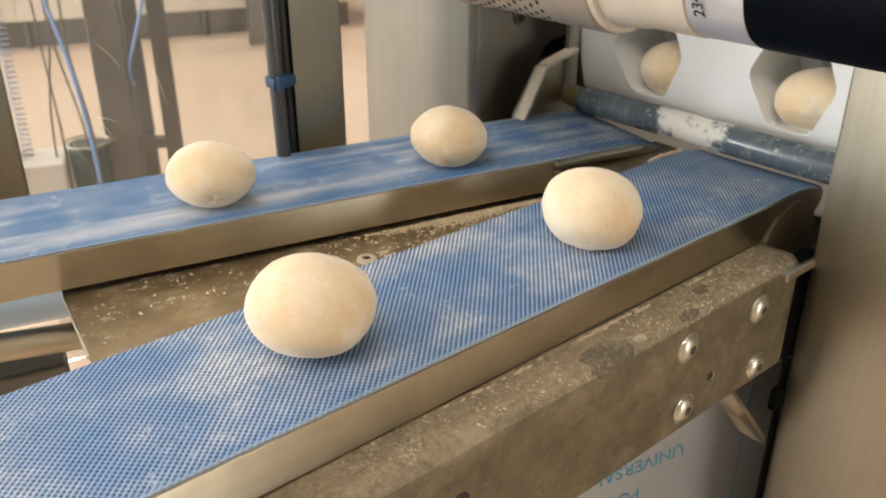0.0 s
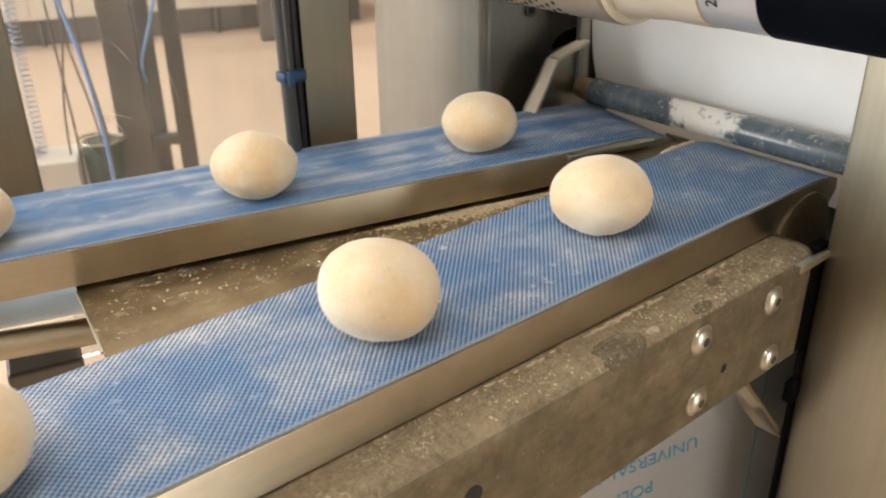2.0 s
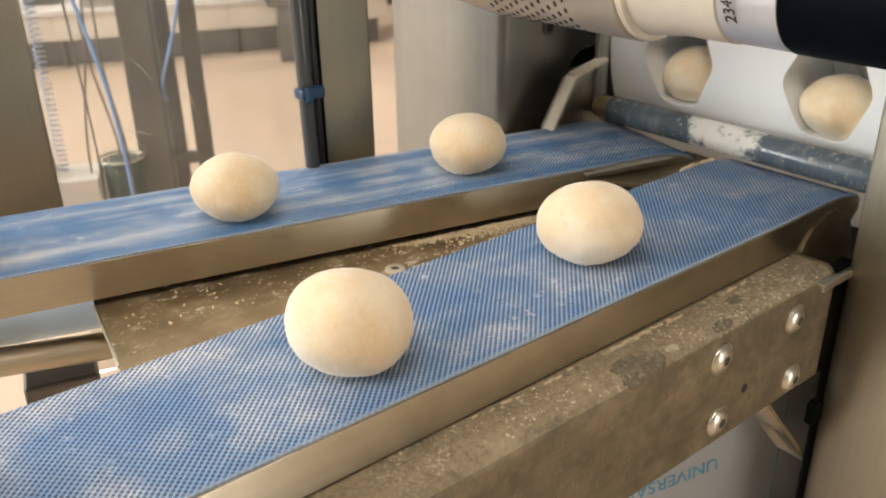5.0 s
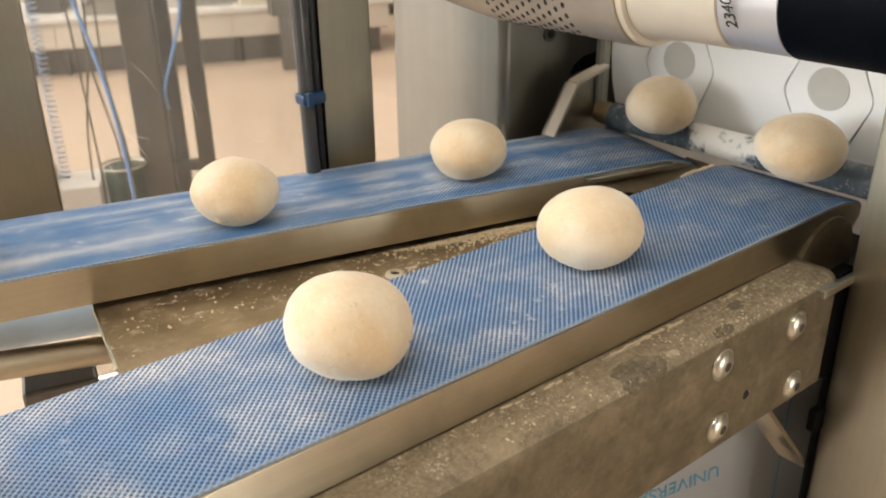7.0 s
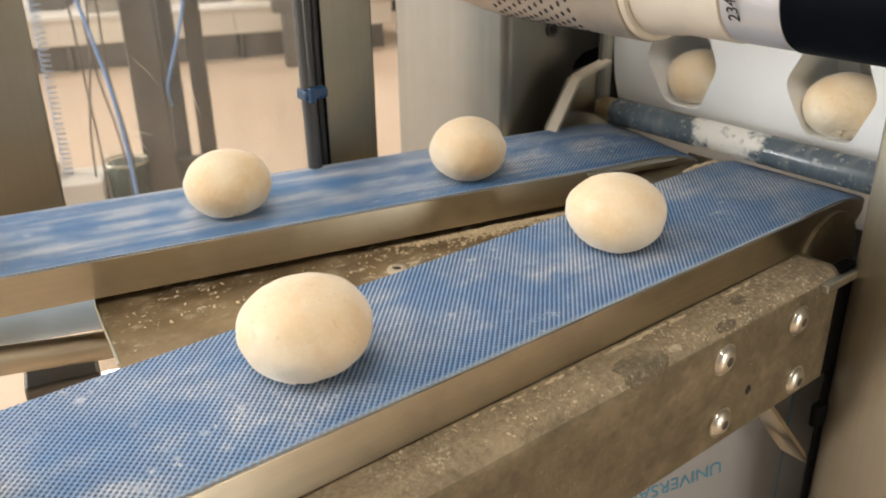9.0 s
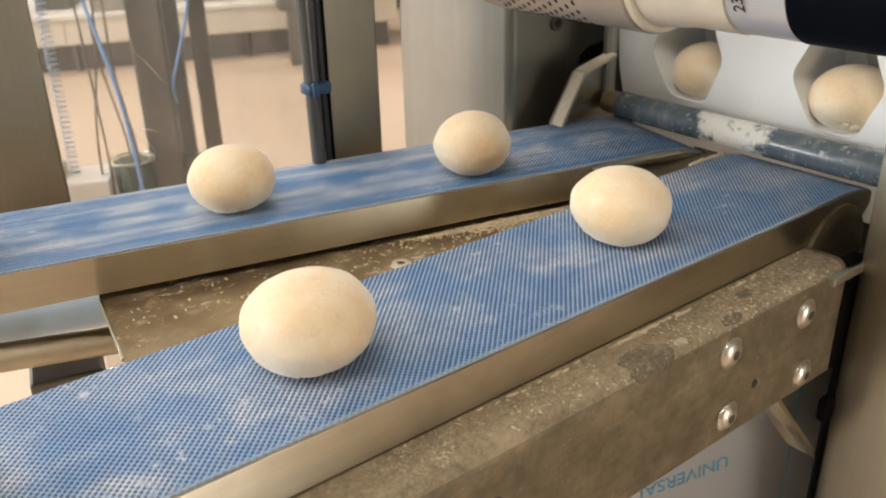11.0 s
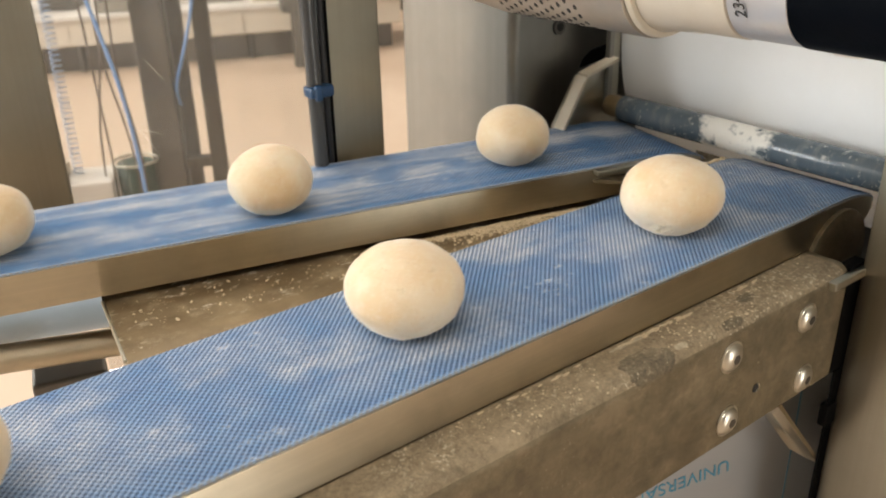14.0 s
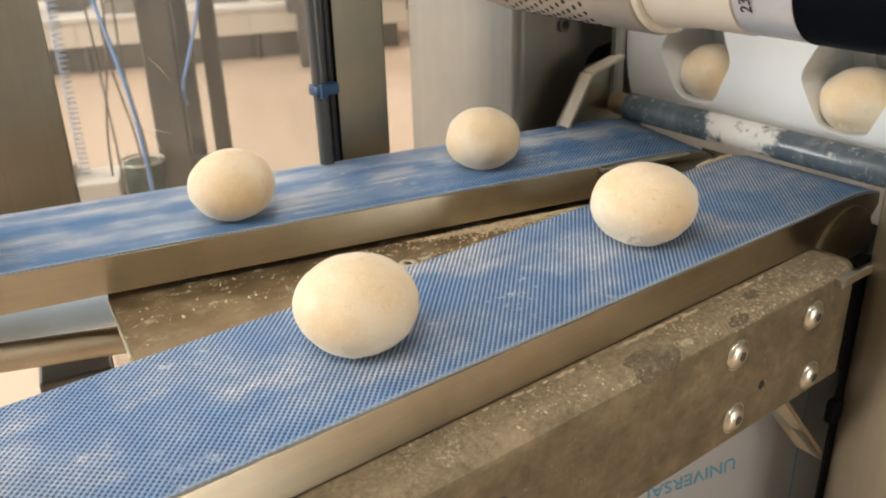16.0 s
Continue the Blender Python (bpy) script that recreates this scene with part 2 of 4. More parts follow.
def belt_cloth(name, weave, streaks, seed, step, prints):
    """Blue woven belt with a raised diagonal weave and flour rubbed into it."""
    m = mat(name, (0.05, 0.16, 0.5), 0.62)
    n = Nodes(m)
    uv = n.coords(which="UV")
    sep = n.add("ShaderNodeSeparateXYZ")
    n.link(uv, sep.inputs[0])
    k = 2 * math.pi / 0.0033 * 0.7071
    a = n.math("SINE", n.math("MULTIPLY", n.math("ADD", sep.outputs[0], sep.outputs[1]), k))
    b = n.math("SINE", n.math("MULTIPLY", n.math("SUBTRACT", sep.outputs[0], sep.outputs[1]), k))
    ridge_a = n.math("POWER", n.math("ADD", n.math("MULTIPLY", a, 0.5), 0.5), 2.0)
    ridge_b = n.math("POWER", n.math("ADD", n.math("MULTIPLY", b, 0.5), 0.5), 2.4)
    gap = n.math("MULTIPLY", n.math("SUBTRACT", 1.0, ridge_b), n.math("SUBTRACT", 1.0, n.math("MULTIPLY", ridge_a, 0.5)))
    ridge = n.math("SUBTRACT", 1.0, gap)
    big = n.noise(uv, 14, 9, 0.7)
    grain = n.noise(uv, 420, 4, 0.7)
    streaky = n.noise(n.coords((2.6, 42, 1), "UV"), 1, 8, 0.64)
    patch = n.noise(uv, 60, 8, 0.78)
    wear = n.noise(n.coords((1, 2, 1), "UV"), 6 + seed, 4, 0.55)
    flour = n.math("ADD", n.math("MULTIPLY", n.band(big, 0.4, 0.62), 0.74 if weave > 0.9 else 0.4), n.math("MULTIPLY", n.band(streaky, 0.44, 0.66), streaks))
    flour = n.math("MULTIPLY", flour, n.math("ADD", 0.35, n.math("MULTIPLY", n.band(wear, 0.38, 0.62), 0.7)))
    # prints that the balls leave, one for each belt step
    worn = None
    for u0, v0, r0, hollow in prints:
        du = n.math("SUBTRACT", n.math("MODULO", n.math("ADD", sep.outputs[0], 20.5 * step - u0), step), step / 2)
        dv = n.math("SUBTRACT", sep.outputs[1], v0)
        r = n.math("SQRT", n.math("ADD", n.math("MULTIPLY", du, du), n.math("MULTIPLY", dv, dv)))
        r = n.math("ADD", r, n.math("MULTIPLY", n.math("SUBTRACT", big, 0.5), 0.05))
        if hollow:
            r = n.math("ABSOLUTE", n.math("SUBTRACT", r, r0 * 0.7))
            r0 = r0 * 0.55
        w = n.math("SUBTRACT", 1.0, n.band(r, r0 * 0.45, r0))
        worn = w if worn is None else n.math("MAXIMUM", worn, w)
    margin = n.band(n.math("ADD", sep.outputs[1], n.math("MULTIPLY", n.math("SUBTRACT", big, 0.5), 0.03)), 0.004, 0.026)
    flour = n.math("MULTIPLY", flour, n.math("SUBTRACT", 1.0, n.math("MULTIPLY", worn, 0.75)))
    flour = n.math("MULTIPLY", flour, n.math("ADD", 0.25, n.math("MULTIPLY", margin, 0.75)))
    flour = n.math("MULTIPLY", flour, n.math("ADD", 0.62, n.math("MULTIPLY", n.band(grain, 0.38, 0.62), 0.66)))
    rub = n.math("MULTIPLY", ridge, n.math("ADD", 0.3 * weave, n.math("MULTIPLY", flour, 0.92)))
    cake = n.math("MULTIPLY", n.band(n.noise(uv, 85, 8, 0.75), 0.55, 0.62), n.band(big, 0.48, 0.6))
    veil = n.math("MULTIPLY", flour, 0.07 + 0.3 * (1 - weave))
    hem = n.math("MULTIPLY", n.band(n.math("SUBTRACT", 0.0035, sep.outputs[1]), 0.0015, 0.003), 0.5)
    cover = n.math("MAXIMUM", n.math("MAXIMUM", rub, n.math("MULTIPLY", cake, 0.7)), hem)
    cover = n.math("MINIMUM", n.math("ADD", cover, veil), 1.0)
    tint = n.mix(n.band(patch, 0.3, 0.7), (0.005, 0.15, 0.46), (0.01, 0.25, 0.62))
    # Groove shade put into the colour: near-black blue between the raised ridges.
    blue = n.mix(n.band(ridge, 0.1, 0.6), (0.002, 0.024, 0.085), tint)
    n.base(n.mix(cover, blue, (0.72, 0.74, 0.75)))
    n.bump(n.math("ADD", ridge, n.math("MULTIPLY", cake, 0.5)), 0.7 * weave, 0.0008)
    return m


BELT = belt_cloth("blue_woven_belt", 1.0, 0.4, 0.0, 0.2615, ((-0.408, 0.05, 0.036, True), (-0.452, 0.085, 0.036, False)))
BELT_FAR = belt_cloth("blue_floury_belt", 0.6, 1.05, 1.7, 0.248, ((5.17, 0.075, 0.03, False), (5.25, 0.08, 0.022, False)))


def dough():
    m = mat("floured_dough", (0.78, 0.67, 0.5), 0.75)
    n = Nodes(m)
    v = n.coords()
    f = n.noise(v, 30, 5, 0.6)
    fine = n.noise(v, 260, 4, 0.7)
    cloud = n.noise(v, 17, 4, 0.6)
    c = n.mix(n.band(cloud, 0.38, 0.64), (0.75, 0.565, 0.335), (0.79, 0.67, 0.48))
    c = n.mix(n.math("MULTIPLY", n.band(f, 0.46, 0.66), 0.45), c, (0.83, 0.75, 0.6))
    c = n.mix(n.math("MULTIPLY", n.band(fine, 0.52, 0.7), 0.25), c, (0.87, 0.82, 0.73))
    n.b.inputs["Sheen Weight"].default_value = 0.6
    n.b.inputs["Sheen Roughness"].default_value = 0.45
    n.b.inputs["Subsurface Weight"].default_value = 0.12
    n.b.inputs["Subsurface Radius"].default_value = (0.012, 0.007, 0.004)
    n.b.inputs["Subsurface Scale"].default_value = 0.6
    mid = n.noise(v, 95, 5, 0.7)
    pore = n.band(n.noise(v, 150, 2, 0.5), 0.29, 0.36)
    n.base(n.mix(n.math("MULTIPLY", n.math("SUBTRACT", 1.0, pore), 0.18), c, (0.6, 0.43, 0.24)))
    relief = n.math("ADD", n.math("MULTIPLY", f, 0.4), n.math("ADD", n.math("MULTIPLY", mid, 0.25), n.math("MULTIPLY", fine, 0.3)))
    n.bump(n.math("ADD", relief, n.math("MULTIPLY", pore, 0.15)), 0.65, 0.0025)
    return m


DOUGH = dough()


def plain_noise(name, a, b, scale, rough, bump=0.1):
    m = mat(name, a, rough)
    n = Nodes(m)
    f = n.noise(n.coords(), scale, 6, 0.6)
    n.base(n.mix(n.band(f, 0.35, 0.7), a, b))
    n.rough(n.math("ADD", rough - 0.1, n.math("MULTIPLY", f, 0.2)))
    n.bump(n.noise(n.coords(), scale * 20, 3), bump, 0.003)
    return m


FLOOR = plain_noise("beige_resin_floor", (0.66, 0.52, 0.4), (0.6, 0.46, 0.34), 1.2, 0.4)
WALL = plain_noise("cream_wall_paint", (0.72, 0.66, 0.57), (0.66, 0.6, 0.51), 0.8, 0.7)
# Dark tone for unseen walls, there to cut fill light and darken steel reflections.
WALL_DARK = plain_noise("fill_cut_taupe", (0.24, 0.21, 0.175), (0.2, 0.175, 0.145), 0.8, 0.7)
CEIL = plain_noise("white_ceiling", (0.78, 0.76, 0.72), (0.72, 0.7, 0.66), 0.7, 0.8)
FILM = mat("protective_film", (0.42, 0.44, 0.46), 0.3)
Nodes(FILM).b.inputs["Metallic"].default_value = 0.35
speckle(FILM, 7, 0.4, (0.35, 0.37, 0.4))


def glow(name, color, power):
    m = bpy.data.materials.new(name)
    m.use_nodes = True
    b = m.node_tree.nodes["Principled BSDF"]
    b.inputs["Emission Color"].default_value = (*color, 1)
    b.inputs["Emission Strength"].default_value = power
    return m


def guard_plastic():
    m = bpy.data.materials.new("clear_guard_plastic")
    m.use_nodes = True
    t = m.node_tree
    t.nodes.remove(t.nodes["Principled BSDF"])
    out = t.nodes["Material Output"]
    tr = t.nodes.new("ShaderNodeBsdfTransparent")
    tr.inputs[0].default_value = (0.95, 0.95, 0.94, 1)
    gl = t.nodes.new("ShaderNodeBsdfGlossy")
    gl.inputs["Roughness"].default_value = 0.08
    fr = t.nodes.new("ShaderNodeFresnel")
    fr.inputs[0].default_value = 1.3
    mx = t.nodes.new("ShaderNodeMixShader")
    t.links.new(fr.outputs[0], mx.inputs[0])
    t.links.new(tr.outputs[0], mx.inputs[1])
    t.links.new(gl.outputs[0], mx.inputs[2])
    haze = t.nodes.new("ShaderNodeBsdfDiffuse")
    haze.inputs[0].default_value = (0.8, 0.78, 0.74, 1)
    tx = t.nodes.new("ShaderNodeTexNoise")
    tx.inputs["Scale"].default_value, tx.inputs["Detail"].default_value = 14, 8
    amount = t.nodes.new("ShaderNodeMath")
    amount.operation = "MULTIPLY"
    amount.inputs[1].default_value = 0.16
    t.links.new(tx.outputs[0], amount.inputs[0])
    both = t.nodes.new("ShaderNodeMixShader")
    t.links.new(amount.outputs[0], both.inputs[0])
    t.links.new(mx.outputs[0], both.inputs[1])
    t.links.new(haze.outputs[0], both.inputs[2])
    t.links.new(both.outputs[0], out.inputs[0])
    return m


GUARD = guard_plastic()

# ---- mesh helpers ----
Z_BELT = 0.95
NEAR = pose(0, 0.45, Z_BELT, 0, 0, 38)
FAR = pose(0, 0.7645, Z_BELT, 0, 0, 24.8)


def thing(name, m, label, category, group="", kind=""):
    ob = new(name)
    ob.empty_display_size = 0.05
    ob.matrix_world = m
    return tagged(ob, label, category, group, kind)


def part(name, bm, material, parent=None, label="", m=None, smooth=False):
    me = bpy.data.meshes.new(name)
    bmesh.ops.recalc_face_normals(bm, faces=bm.faces)
    if smooth:
        for f in bm.faces:
            f.smooth = True
        for e in bm.edges:
            if len(e.link_faces) == 2 and e.calc_face_angle(0) > 0.7:
                e.smooth = False
    bm.to_mesh(me)
    bm.free()
    me.materials.append(material)
    ob = new(name, me)
    if parent is not None:
        ob.parent = parent
    if m is not None:
        ob.matrix_basis = m
    if label:
        ob["label"] = label
    return ob


def box(x0, x1, y0, y1, z0, z1, bevel=0.0, bm=None, m=None):
    out = bm or bmesh.new()
    r = bmesh.ops.create_cube(out, size=1.0)
    vs = r["verts"]
    for v in vs:
        v.co = Vector(((x0 + x1) / 2 + v.co.x * (x1 - x0), (y0 + y1) / 2 + v.co.y * (y1 - y0), (z0 + z1) / 2 + v.co.z * (z1 - z0)))
    if m is not None:
        bmesh.ops.transform(out, matrix=m, verts=vs)
    if bevel:
        es = list({e for v in vs for e in v.link_edges})
        bmesh.ops.bevel(out, geom=es, offset=bevel, segments=2, affect="EDGES", profile=0.5)
    return out


def rod(a, b, r, seg=24, bm=None, r2=None, bevel=0.0):
    """A cylinder or cone from a to b."""
    out = bm or bmesh.new()
    a, b = Vector(a), Vector(b)
    d = b - a
    m = Matrix.Translation((a + b) / 2) @ d.to_track_quat("Z", "Y").to_matrix().to_4x4()
    res = bmesh.ops.create_cone(out, cap_ends=True, segments=seg, radius1=r, radius2=r if r2 is None else r2, depth=d.length, matrix=m)
    if bevel:
        es = [e for e in {e for v in res["verts"] for e in v.link_edges} if e.calc_face_angle(0) > 0.9]
        bmesh.ops.bevel(out, geom=es, offset=bevel, segments=2, affect="EDGES", profile=0.5)
    return out


def lathe(profile, seg=64, axis="y"):
    """A turned body: profile is a list of (place along the axis, radius)."""
    bm = bmesh.new()
    rings = []
    for p, r in profile:
        ring = []
        for i in range(seg):
            a = 2 * math.pi * i / seg
            ring.append(bm.verts.new((r * math.cos(a), p, r * math.sin(a))))
        rings.append(ring)
    for r0, r1 in zip(rings, rings[1:]):
        for i in range(seg):
            bm.faces.new((r0[i], r0[(i + 1) % seg], r1[(i + 1) % seg], r1[i]))
    bm.faces.new(rings[0])
    bm.faces.new(rings[-1])
    return bm


def prism(outline, lo, hi, axis="y", bevel=0.0):
    """A flat outline pushed from lo to hi along an axis."""
    bm = bmesh.new()
    put = {"y": lambda a, b, c: (a, c, b), "z": lambda a, b, c: (a, b, c), "x": lambda a, b, c: (c, a, b)}[axis]
    lows = [bm.verts.new(put(a, b, lo)) for a, b in outline]
    highs = [bm.verts.new(put(a, b, hi)) for a, b in outline]
    k = len(outline)
    bm.faces.new(lows)
    bm.faces.new(highs)
    for i in range(k):
        bm.faces.new((lows[i], lows[(i + 1) % k], highs[(i + 1) % k], highs[i]))
    if bevel:
        bmesh.ops.recalc_face_normals(bm, faces=bm.faces)
        bmesh.ops.bevel(bm, geom=list(bm.edges), offset=bevel, segments=1, affect="EDGES")
    return bm


def wire(name, points, r, material, parent=None):
    """A round cable or hose through points."""
    cu = bpy.data.curves.new(name, "CURVE")
    cu.dimensions, cu.bevel_depth, cu.bevel_resolution, cu.resolution_u = "3D", r, 3, 8
    sp = cu.splines.new("NURBS")
    sp.points.add(len(points) - 1)
    for q, c in zip(sp.points, points):
        q.co = (*c, 1)
    sp.use_endpoint_u, sp.order_u = True, min(4, len(points))
    cu.materials.append(material)
    tmp = bpy.data.objects.new(name, cu)
    scene.collection.objects.link(tmp)
    me = bpy.data.meshes.new_from_object(tmp.evaluated_get(bpy.context.evaluated_depsgraph_get()))
    bpy.data.objects.remove(tmp)
    for f in me.polygons:
        f.use_smooth = True
    ob = new(name, me)
    if parent is not None:
        ob.parent = parent
    return ob


# ---- the hall ----
def structure(name, bm, material, label):
    return tagged(part(name, bm, material), label, name.split("_")[0], kind="structure")


X0, X1, Y0, Y1, ZC = -8.0, 4.0, -2.5, 10.0, 4.2
structure("floor", box(X0, X1, Y0, Y1, -0.2, 0), FLOOR, "beige resin floor of a bright bakery hall")
# East and south walls are unseen; their dark tone holds back fill light.
structure("wall_east", box(X1, X1 + 0.2, Y0 - 0.2, Y1 + 0.2, 0, ZC), WALL_DARK, "unseen hall wall, darkened taupe to cut fill light")
south = box(X0, 2.9, Y0 - 0.2, Y0, 0, ZC)
box(3.7, X1, Y0 - 0.2, Y0, 0, ZC, bm=south)
box(2.9, 3.7, Y0 - 0.2, Y0, 2.3, ZC, bm=south)
structure("wall_south", south, WALL_DARK, "unseen hall wall, darkened to cut fill light, open for an added lamp")
# Added lamp, no door known: gives the far rail its highlight, fills side faces.
area_lamp("added_highlight_lamp", look((3.3, Y0 - 0.02, 1.15), (3.3, 0, 1.15)), 0.78, 2.28, HIGHLIGHT_POWER, (1.0, 0.97, 0.9))
structure("wall_north", box(X0, X1, Y1, Y1 + 0.2, 0, ZC), WALL, "cream painted wall at the end of the hall")
west = bmesh.new()
box(X0 - 0.2, X0, Y0 - 0.2, Y1 + 0.2, 0, 1.0, bm=west)
box(X0 - 0.2, X0, Y0 - 0.2, Y1 + 0.2, 3.6, ZC, bm=west)
for y0, y1 in ((Y0 - 0.2, -2.3), (1.3, 1.9), (5.7, 6.3), (9.6, Y1 + 0.2)):
    box(X0 - 0.2, X0, y0, y1, 1.0, 3.6, bm=west)
structure("wall_west", west, WALL, "cream hall wall with three wide window openings")
structure("ceiling", box(X0, X1, Y0, Y1, ZC, ZC + 0.2), CEIL, "plain white ceiling of the hall")
for i, (y0, y1) in enumerate(((-2.3, 1.3), (1.9, 5.7), (6.3, 9.6))):
    area_lamp("window_light", look((X0 + 0.02, (y0 + y1) / 2, 2.3), (0, (y0 + y1) / 2, 2.0)), y1 - y0, 2.6, WINDOW_POWER * (1.65 if y0 < 0 else 0.66), (0.97, 0.98, 0.97))
LAMP_GLOW = glow("lamp_diffuser", (1.0, 0.93, 0.82), 6.0)
for x in (-3.6, -0.7):
    for y in (-0.9, 2.6, 6.4):
        lamp = thing("ceiling_light", pose(x, y, ZC), "long white ceiling lamp with a glowing diffuser", "ceiling lamp", "ceiling lamps")
        part("frame", box(-0.72, 0.72, -0.17, 0.17, -0.07, 0, 0.006), WHITE_BOX, lamp)
        part("diffuser", box(-0.69, 0.69, -0.14, 0.14, -0.082, -0.071), LAMP_GLOW, lamp)
        area_lamp("lamp_light", look((x, y, ZC - 0.1), (x, y + 0.001, 0)), 1.4, 0.3, LAMP_POWER, (1.0, 0.95, 0.88))

# ---- near conveyor ----
BW = 0.14       # belt width
NOSE_N, NOSE_F, NOSE_R = 0.508, 0.300, 0.009
DIP_R, DIP_A = 0.16, radians(18)     # the belt bends down gently before its nose
DIP_X, DIP_Z = DIP_R * math.sin(DIP_A), DIP_R * (1 - math.cos(DIP_A))
NEAR_END, FAR_END = -0.62, -0.82


def conveyor_bed(m, start, nose, label):
    c = thing("conveyor_bed", m, label, "conveyor")
    part("bed_plate", box(start, nose - DIP_X - 0.004, 0.004, BW - 0.004, -0.008, -0.0035), STEEL_DARK, c)
    dip = [(nose - DIP_X + DIP_R * math.sin(a), -0.0018 - DIP_R * (1 - math.cos(a))) for a in [DIP_A * i / 6 for i in range(7)]]
    side = [(start, -0.0345), (start, -0.0018)] + dip + [(nose + 0.003, -DIP_Z - 0.012), (nose - 0.01, -0.0345)]
    part("front_rail", prism(side, -0.002, 0.001, "y"), STEEL_RAIL, c)
    part("back_rail", prism(side, BW - 0.001, BW + 0.002, "y"), STEEL_RAIL, c)
    nx, nz = nose - NOSE_R * math.sin(DIP_A), -DIP_Z - NOSE_R * math.cos(DIP_A)
    part("nose_bar", rod((nx, 0.001, nz), (nx, BW - 0.001, nz), NOSE_R - 0.0028, 24), STEEL, c, smooth=True)
    return c


near_bed = conveyor_bed(NEAR, NEAR_END, NOSE_N, "brushed steel bed with side rails under a blue belt")
far_bed = conveyor_bed(FAR, FAR_END, NOSE_F, "brushed steel bed with bright side rail under a blue belt")
part("end_disc", rod((0.452, -0.006, -0.058), (0.452, 0.0, -0.058), 0.05, 48, bevel=0.001), STEEL_BEAM, near_bed, "round dusty steel end plate", smooth=True)
part("rail_lip", box(NOSE_F - 0.14, NOSE_F - 0.03, -0.012, -0.0025, -0.006, -0.001, 0.001), STEEL, far_bed)

# beam that carries the near conveyor: a folded steel channel
beam = thing("support_beam", NEAR, "flour-dusted folded steel beam bolted beside the conveyor", "beam")
rb = 0.012
fold = [(0.0, -0.036)] + [(-0.041 + rb - rb * math.sin(a), -0.036 - rb + rb * math.cos(a)) for a in [i * math.pi / 12 for i in range(7)]]
inner = [(y + (0.003 if i else 0), z - 0.003) for i, (y, z) in enumerate(fold)]
outline = fold + [(-0.041, -0.147), (-0.038, -0.147)] + inner[::-1][:-1] + [(0.0, -0.039)]
bm = prism(outline, NEAR_END, 0.4065, "x")
part("channel", bm, STEEL_BEAM, beam, smooth=True)
def ledge_point(p, lift):
    """A place p metres out along the ledge and over its rounded fold."""
    flat = 0.041 - rb
    if p <= flat:
        return -p, -0.036 + lift
    a = min((p - flat) / rb, 1.5)
    return -flat - (rb + lift) * math.sin(a), -0.036 - rb + (rb + lift) * math.cos(a)


def ledge_skin(x0, x1, p0, p1, lift, keep=None, step=0.0016):
    """A thin layer that follows the ledge and its fold."""
    bm = bmesh.new()
    nx, npp = (max(1, round((x1 - x0) / step)) if keep else 1), max(2, round((p1 - p0) / step))
    grid = {}
    def at(i, j):
        if (i, j) not in grid:
            y, z = ledge_point(p0 + (p1 - p0) * j / npp, lift)
            grid[i, j] = bm.verts.new((x0 + (x1 - x0) * i / nx, y, z))
        return grid[i, j]
    for i in range(nx):
        for j in range(npp):
            x, q = x0 + (x1 - x0) * (i + 0.5) / nx, p0 + (p1 - p0) * (j + 0.5) / npp
            if keep is None or keep(x, q):
                bm.faces.new((at(i, j), at(i + 1, j), at(i + 1, j + 1), at(i, j + 1)))
    return bm


def blot(cx, cp, rx, rp, seed):
    def keep(x, p):
        n1 = noise.noise(Vector((x * 70, p * 70, seed))) + 0.5 * noise.noise(Vector((x * 260, p * 260, seed)))
        return ((x - cx) / rx) ** 2 + ((p - cp) / rp) ** 2 < 1 + 0.7 * n1
    return ledge_skin(cx - rx * 1.5, cx + rx * 1.5, max(0.004, cp - rp * 1.5), cp + rp * 1.5, 0.0005, keep, 0.0008)


part("dusty_ledge", ledge_skin(NEAR_END, 0.4, 0.0025, 0.041 - rb + rb * 1.15, 0.0003), STEEL_LEDGE, beam, "ledge thick with flour dust", smooth=True)
part("grease_patch", blot(0.151, 0.033, 0.026, 0.0135, 3.1), GREASE, beam, "dark greasy patch with grit")
part("grease_patch", blot(0.246, 0.036, 0.012, 0.0045, 8.4), GREASE, beam, "dark greasy patch with grit")
part("grease_patch", blot(0.285, 0.02, 0.011, 0.005, 5.7), GREASE, beam, "dark greasy patch with grit")
part("flour_clot", blot(0.186, 0.033, 0.007, 0.0028, 1.3), CLOT, beam, "pale clotted flour")
part("flour_clot", blot(0.165, 0.0075, 0.024, 0.0018, 6.3), CLOT, beam, "pale clotted flour")
part("tie_strip", box(0.376, 0.43, -0.0475, -0.0395, -0.05, -0.0425, 0.001), STEEL, beam)


def bolt(x, z, parent, r=0.0122):
    prof = [(0.0, r), (-0.0012, r), (-0.003, r * 0.88), (-0.0046, r * 0.66), (-0.0054, r * 0.42)]
    b = part("bolt", lathe(prof, 28), BOLT, parent, "domed steel bolt", pose(x, -0.0412, z), smooth=True)
    hexa = [(r * 0.36 * math.cos(i * math.pi / 3), r * 0.36 * math.sin(i * math.pi / 3)) for i in range(6)]
    part("socket", prism(hexa, -0.0056, -0.0046), STEEL_DARK, b)
    part("washer", rod((0, 0.0001, 0), (0, -0.0008, 0), r * 1.12, 28), BOLT, b)


